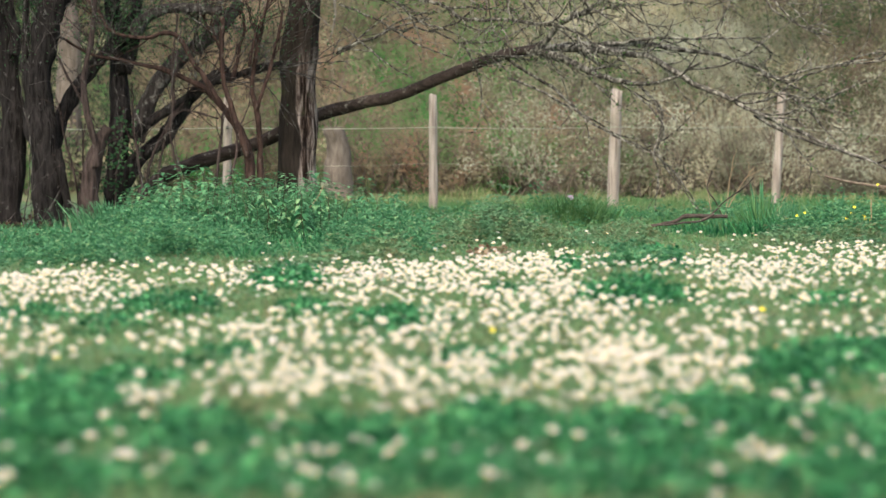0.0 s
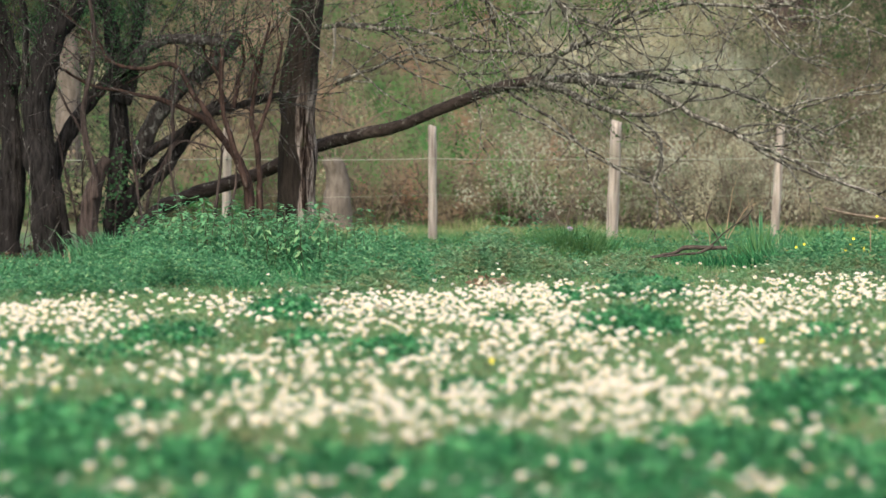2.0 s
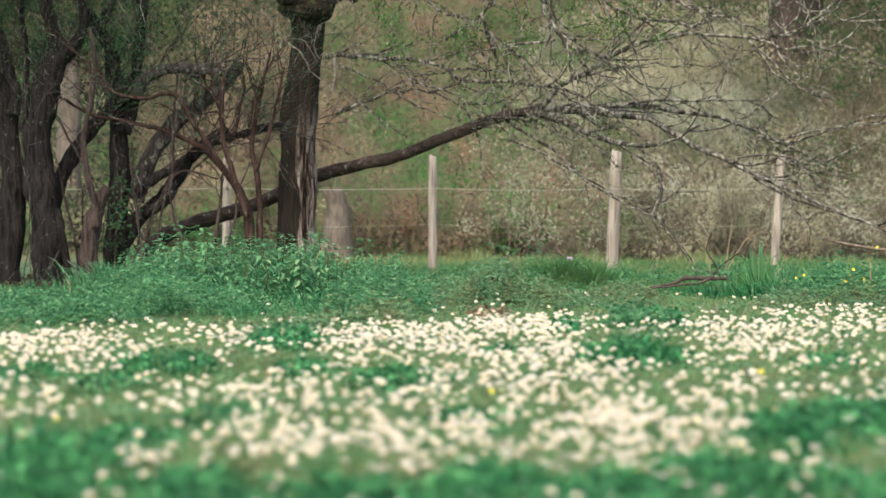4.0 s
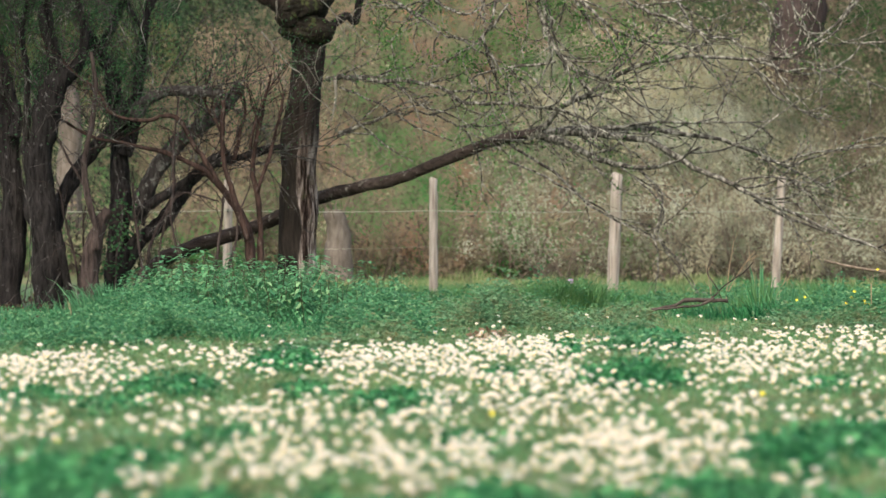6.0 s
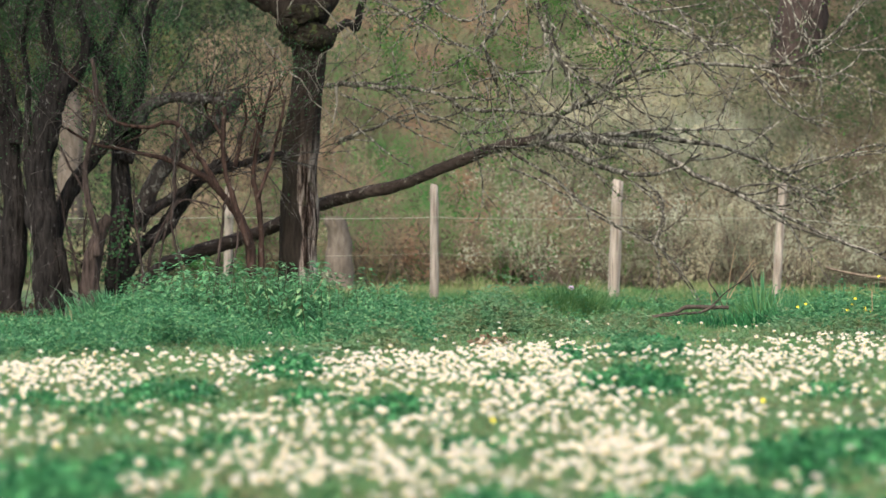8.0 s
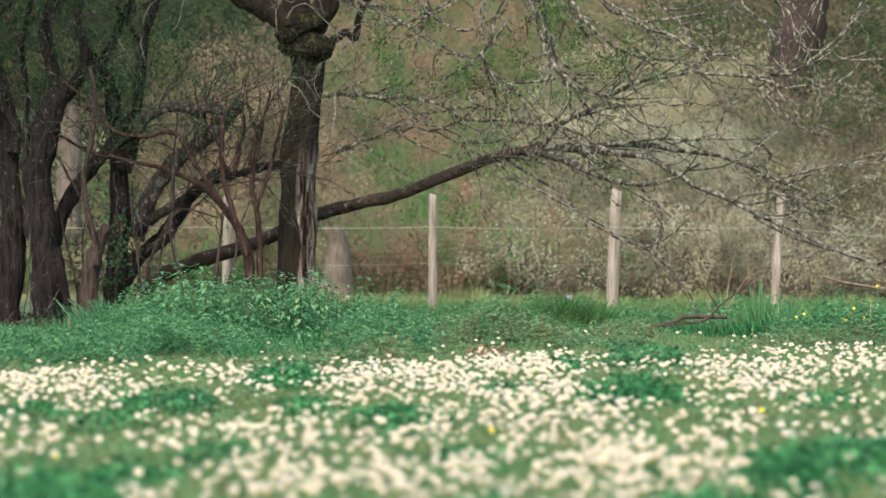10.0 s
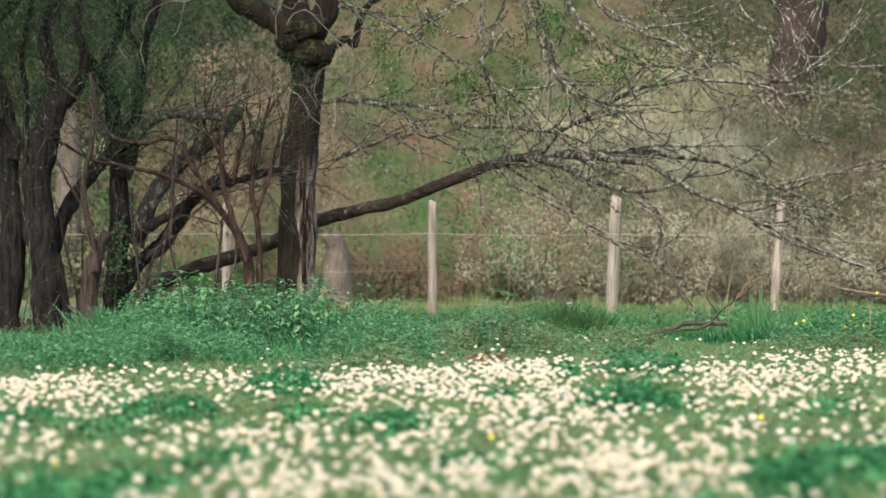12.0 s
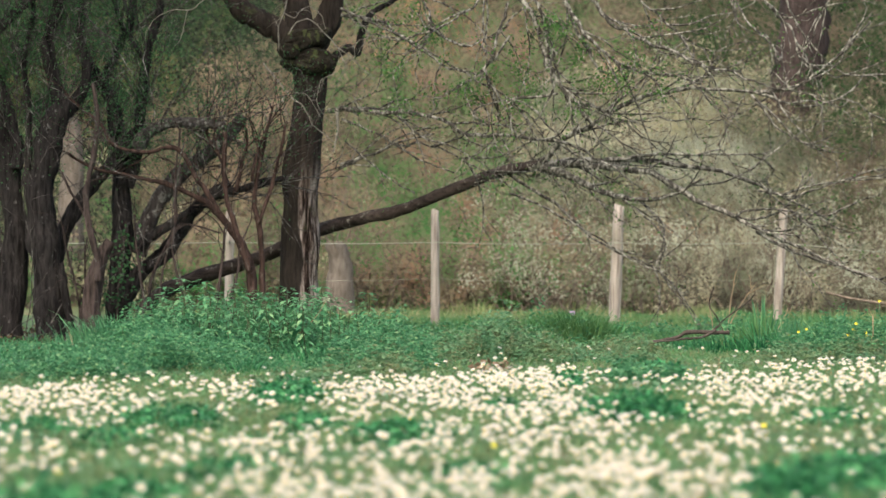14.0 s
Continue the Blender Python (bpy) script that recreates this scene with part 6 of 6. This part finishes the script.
m.part("wood", BARK_FALLEN, fallen)
stick = thing("dead_branch", (3.709, 35.5, 0.353), "bare brown branch reaching in above the grass", "branch")
m = Mesh()
limb(m, local([(4.148, 35.5, 0.386), (3.767, 35.5, 0.348), (3.576, 35.5, 0.362), (3.386, 35.5, 0.391), (3.205, 35.5, 0.434)], stick.location), 0.016, 0.011, 8, 7, 0.2, 0.012)
limb(m, local([(3.910, 35.5, 0.376), (3.729, 35.5, 0.338), (3.591, 35.5, 0.291)], stick.location), 0.011, 0.006, 8, 7, 0.2, 0.012)
m.part("wood", BARK_FAR, stick)


def dry_stem(at, tall, lean_x, r, label):
    ob = thing("dry_stem", at, label, "dry stem")
    mm, tips = Mesh(), []
    ln = limb(mm, [Vector((0, 0, -0.02)), Vector((lean_x * 0.4, 0, tall * 0.5)), Vector((lean_x, 0, tall))], r, r * 0.4, 5, 6, 0.1, 0.01)
    sprout(mm, tips, NR, ln, 3, tall * 0.35, r * 0.5, 0, (0, 0, 0.4), 0.4)
    mm.part("stem", STRAW, ob)


for at, tall, lx, r in (((-1.857, 28, rise(-1.857, 28)), 0.20, -0.03, 0.008), ((-2.134, 28.5, rise(-2.134, 28.5)), 0.17, 0.02, 0.004), ((-2.553, 29, rise(-2.553, 29)), 0.22, -0.02, 0.004), ((2.329, 35, rise(2.329, 35)), 0.60, 0.08, 0.006), ((2.235, 35, rise(2.235, 35)), 0.42, -0.06, 0.005),
                        ((2.295, 35.2, rise(2.295, 35.2)), 0.52, 0.30, 0.006), ((3.093, 30.5, rise(3.093, 30.5)), 0.32, 0.0, 0.007), ((1.646, 25.5, rise(1.646, 25.5)), 0.15, 0.01, 0.004), ((1.496, 25, rise(1.496, 25)), 0.12, -0.01, 0.003), ((1.399, 26, rise(1.399, 26)), 0.15, 0.03, 0.003),
                        ((2.806, 36, rise(2.806, 36)), 0.3, 0.12, 0.006)):
    dry_stem(at, tall, lx, r, "thin dry brown stem standing in the grass")
hogweed = thing("seed_head", (-1.075, 31, rise(-1.075, 31)), "pale seed head on a leaning straw stem", "seed head")
m = Mesh()
limb(m, local([(-1.075, 31, 0.181), (-0.950, 31, 0.305), (-0.879, 31, 0.422)], hogweed.location), 0.004, 0.003, 5, 6, 0.0, 0.005)
m.part("stem", STRAW, hogweed)
m = Mesh()
tp = Vector((-0.879, 31, 0.430)) - hogweed.location
for _ in range(26):
    leaf(m, tp, (NR.gauss(0, 1), NR.gauss(0, 1), NR.uniform(-0.6, 1)), 0.035, 0.018, NR)
m.part("head", SCRUB_PALE, hogweed)
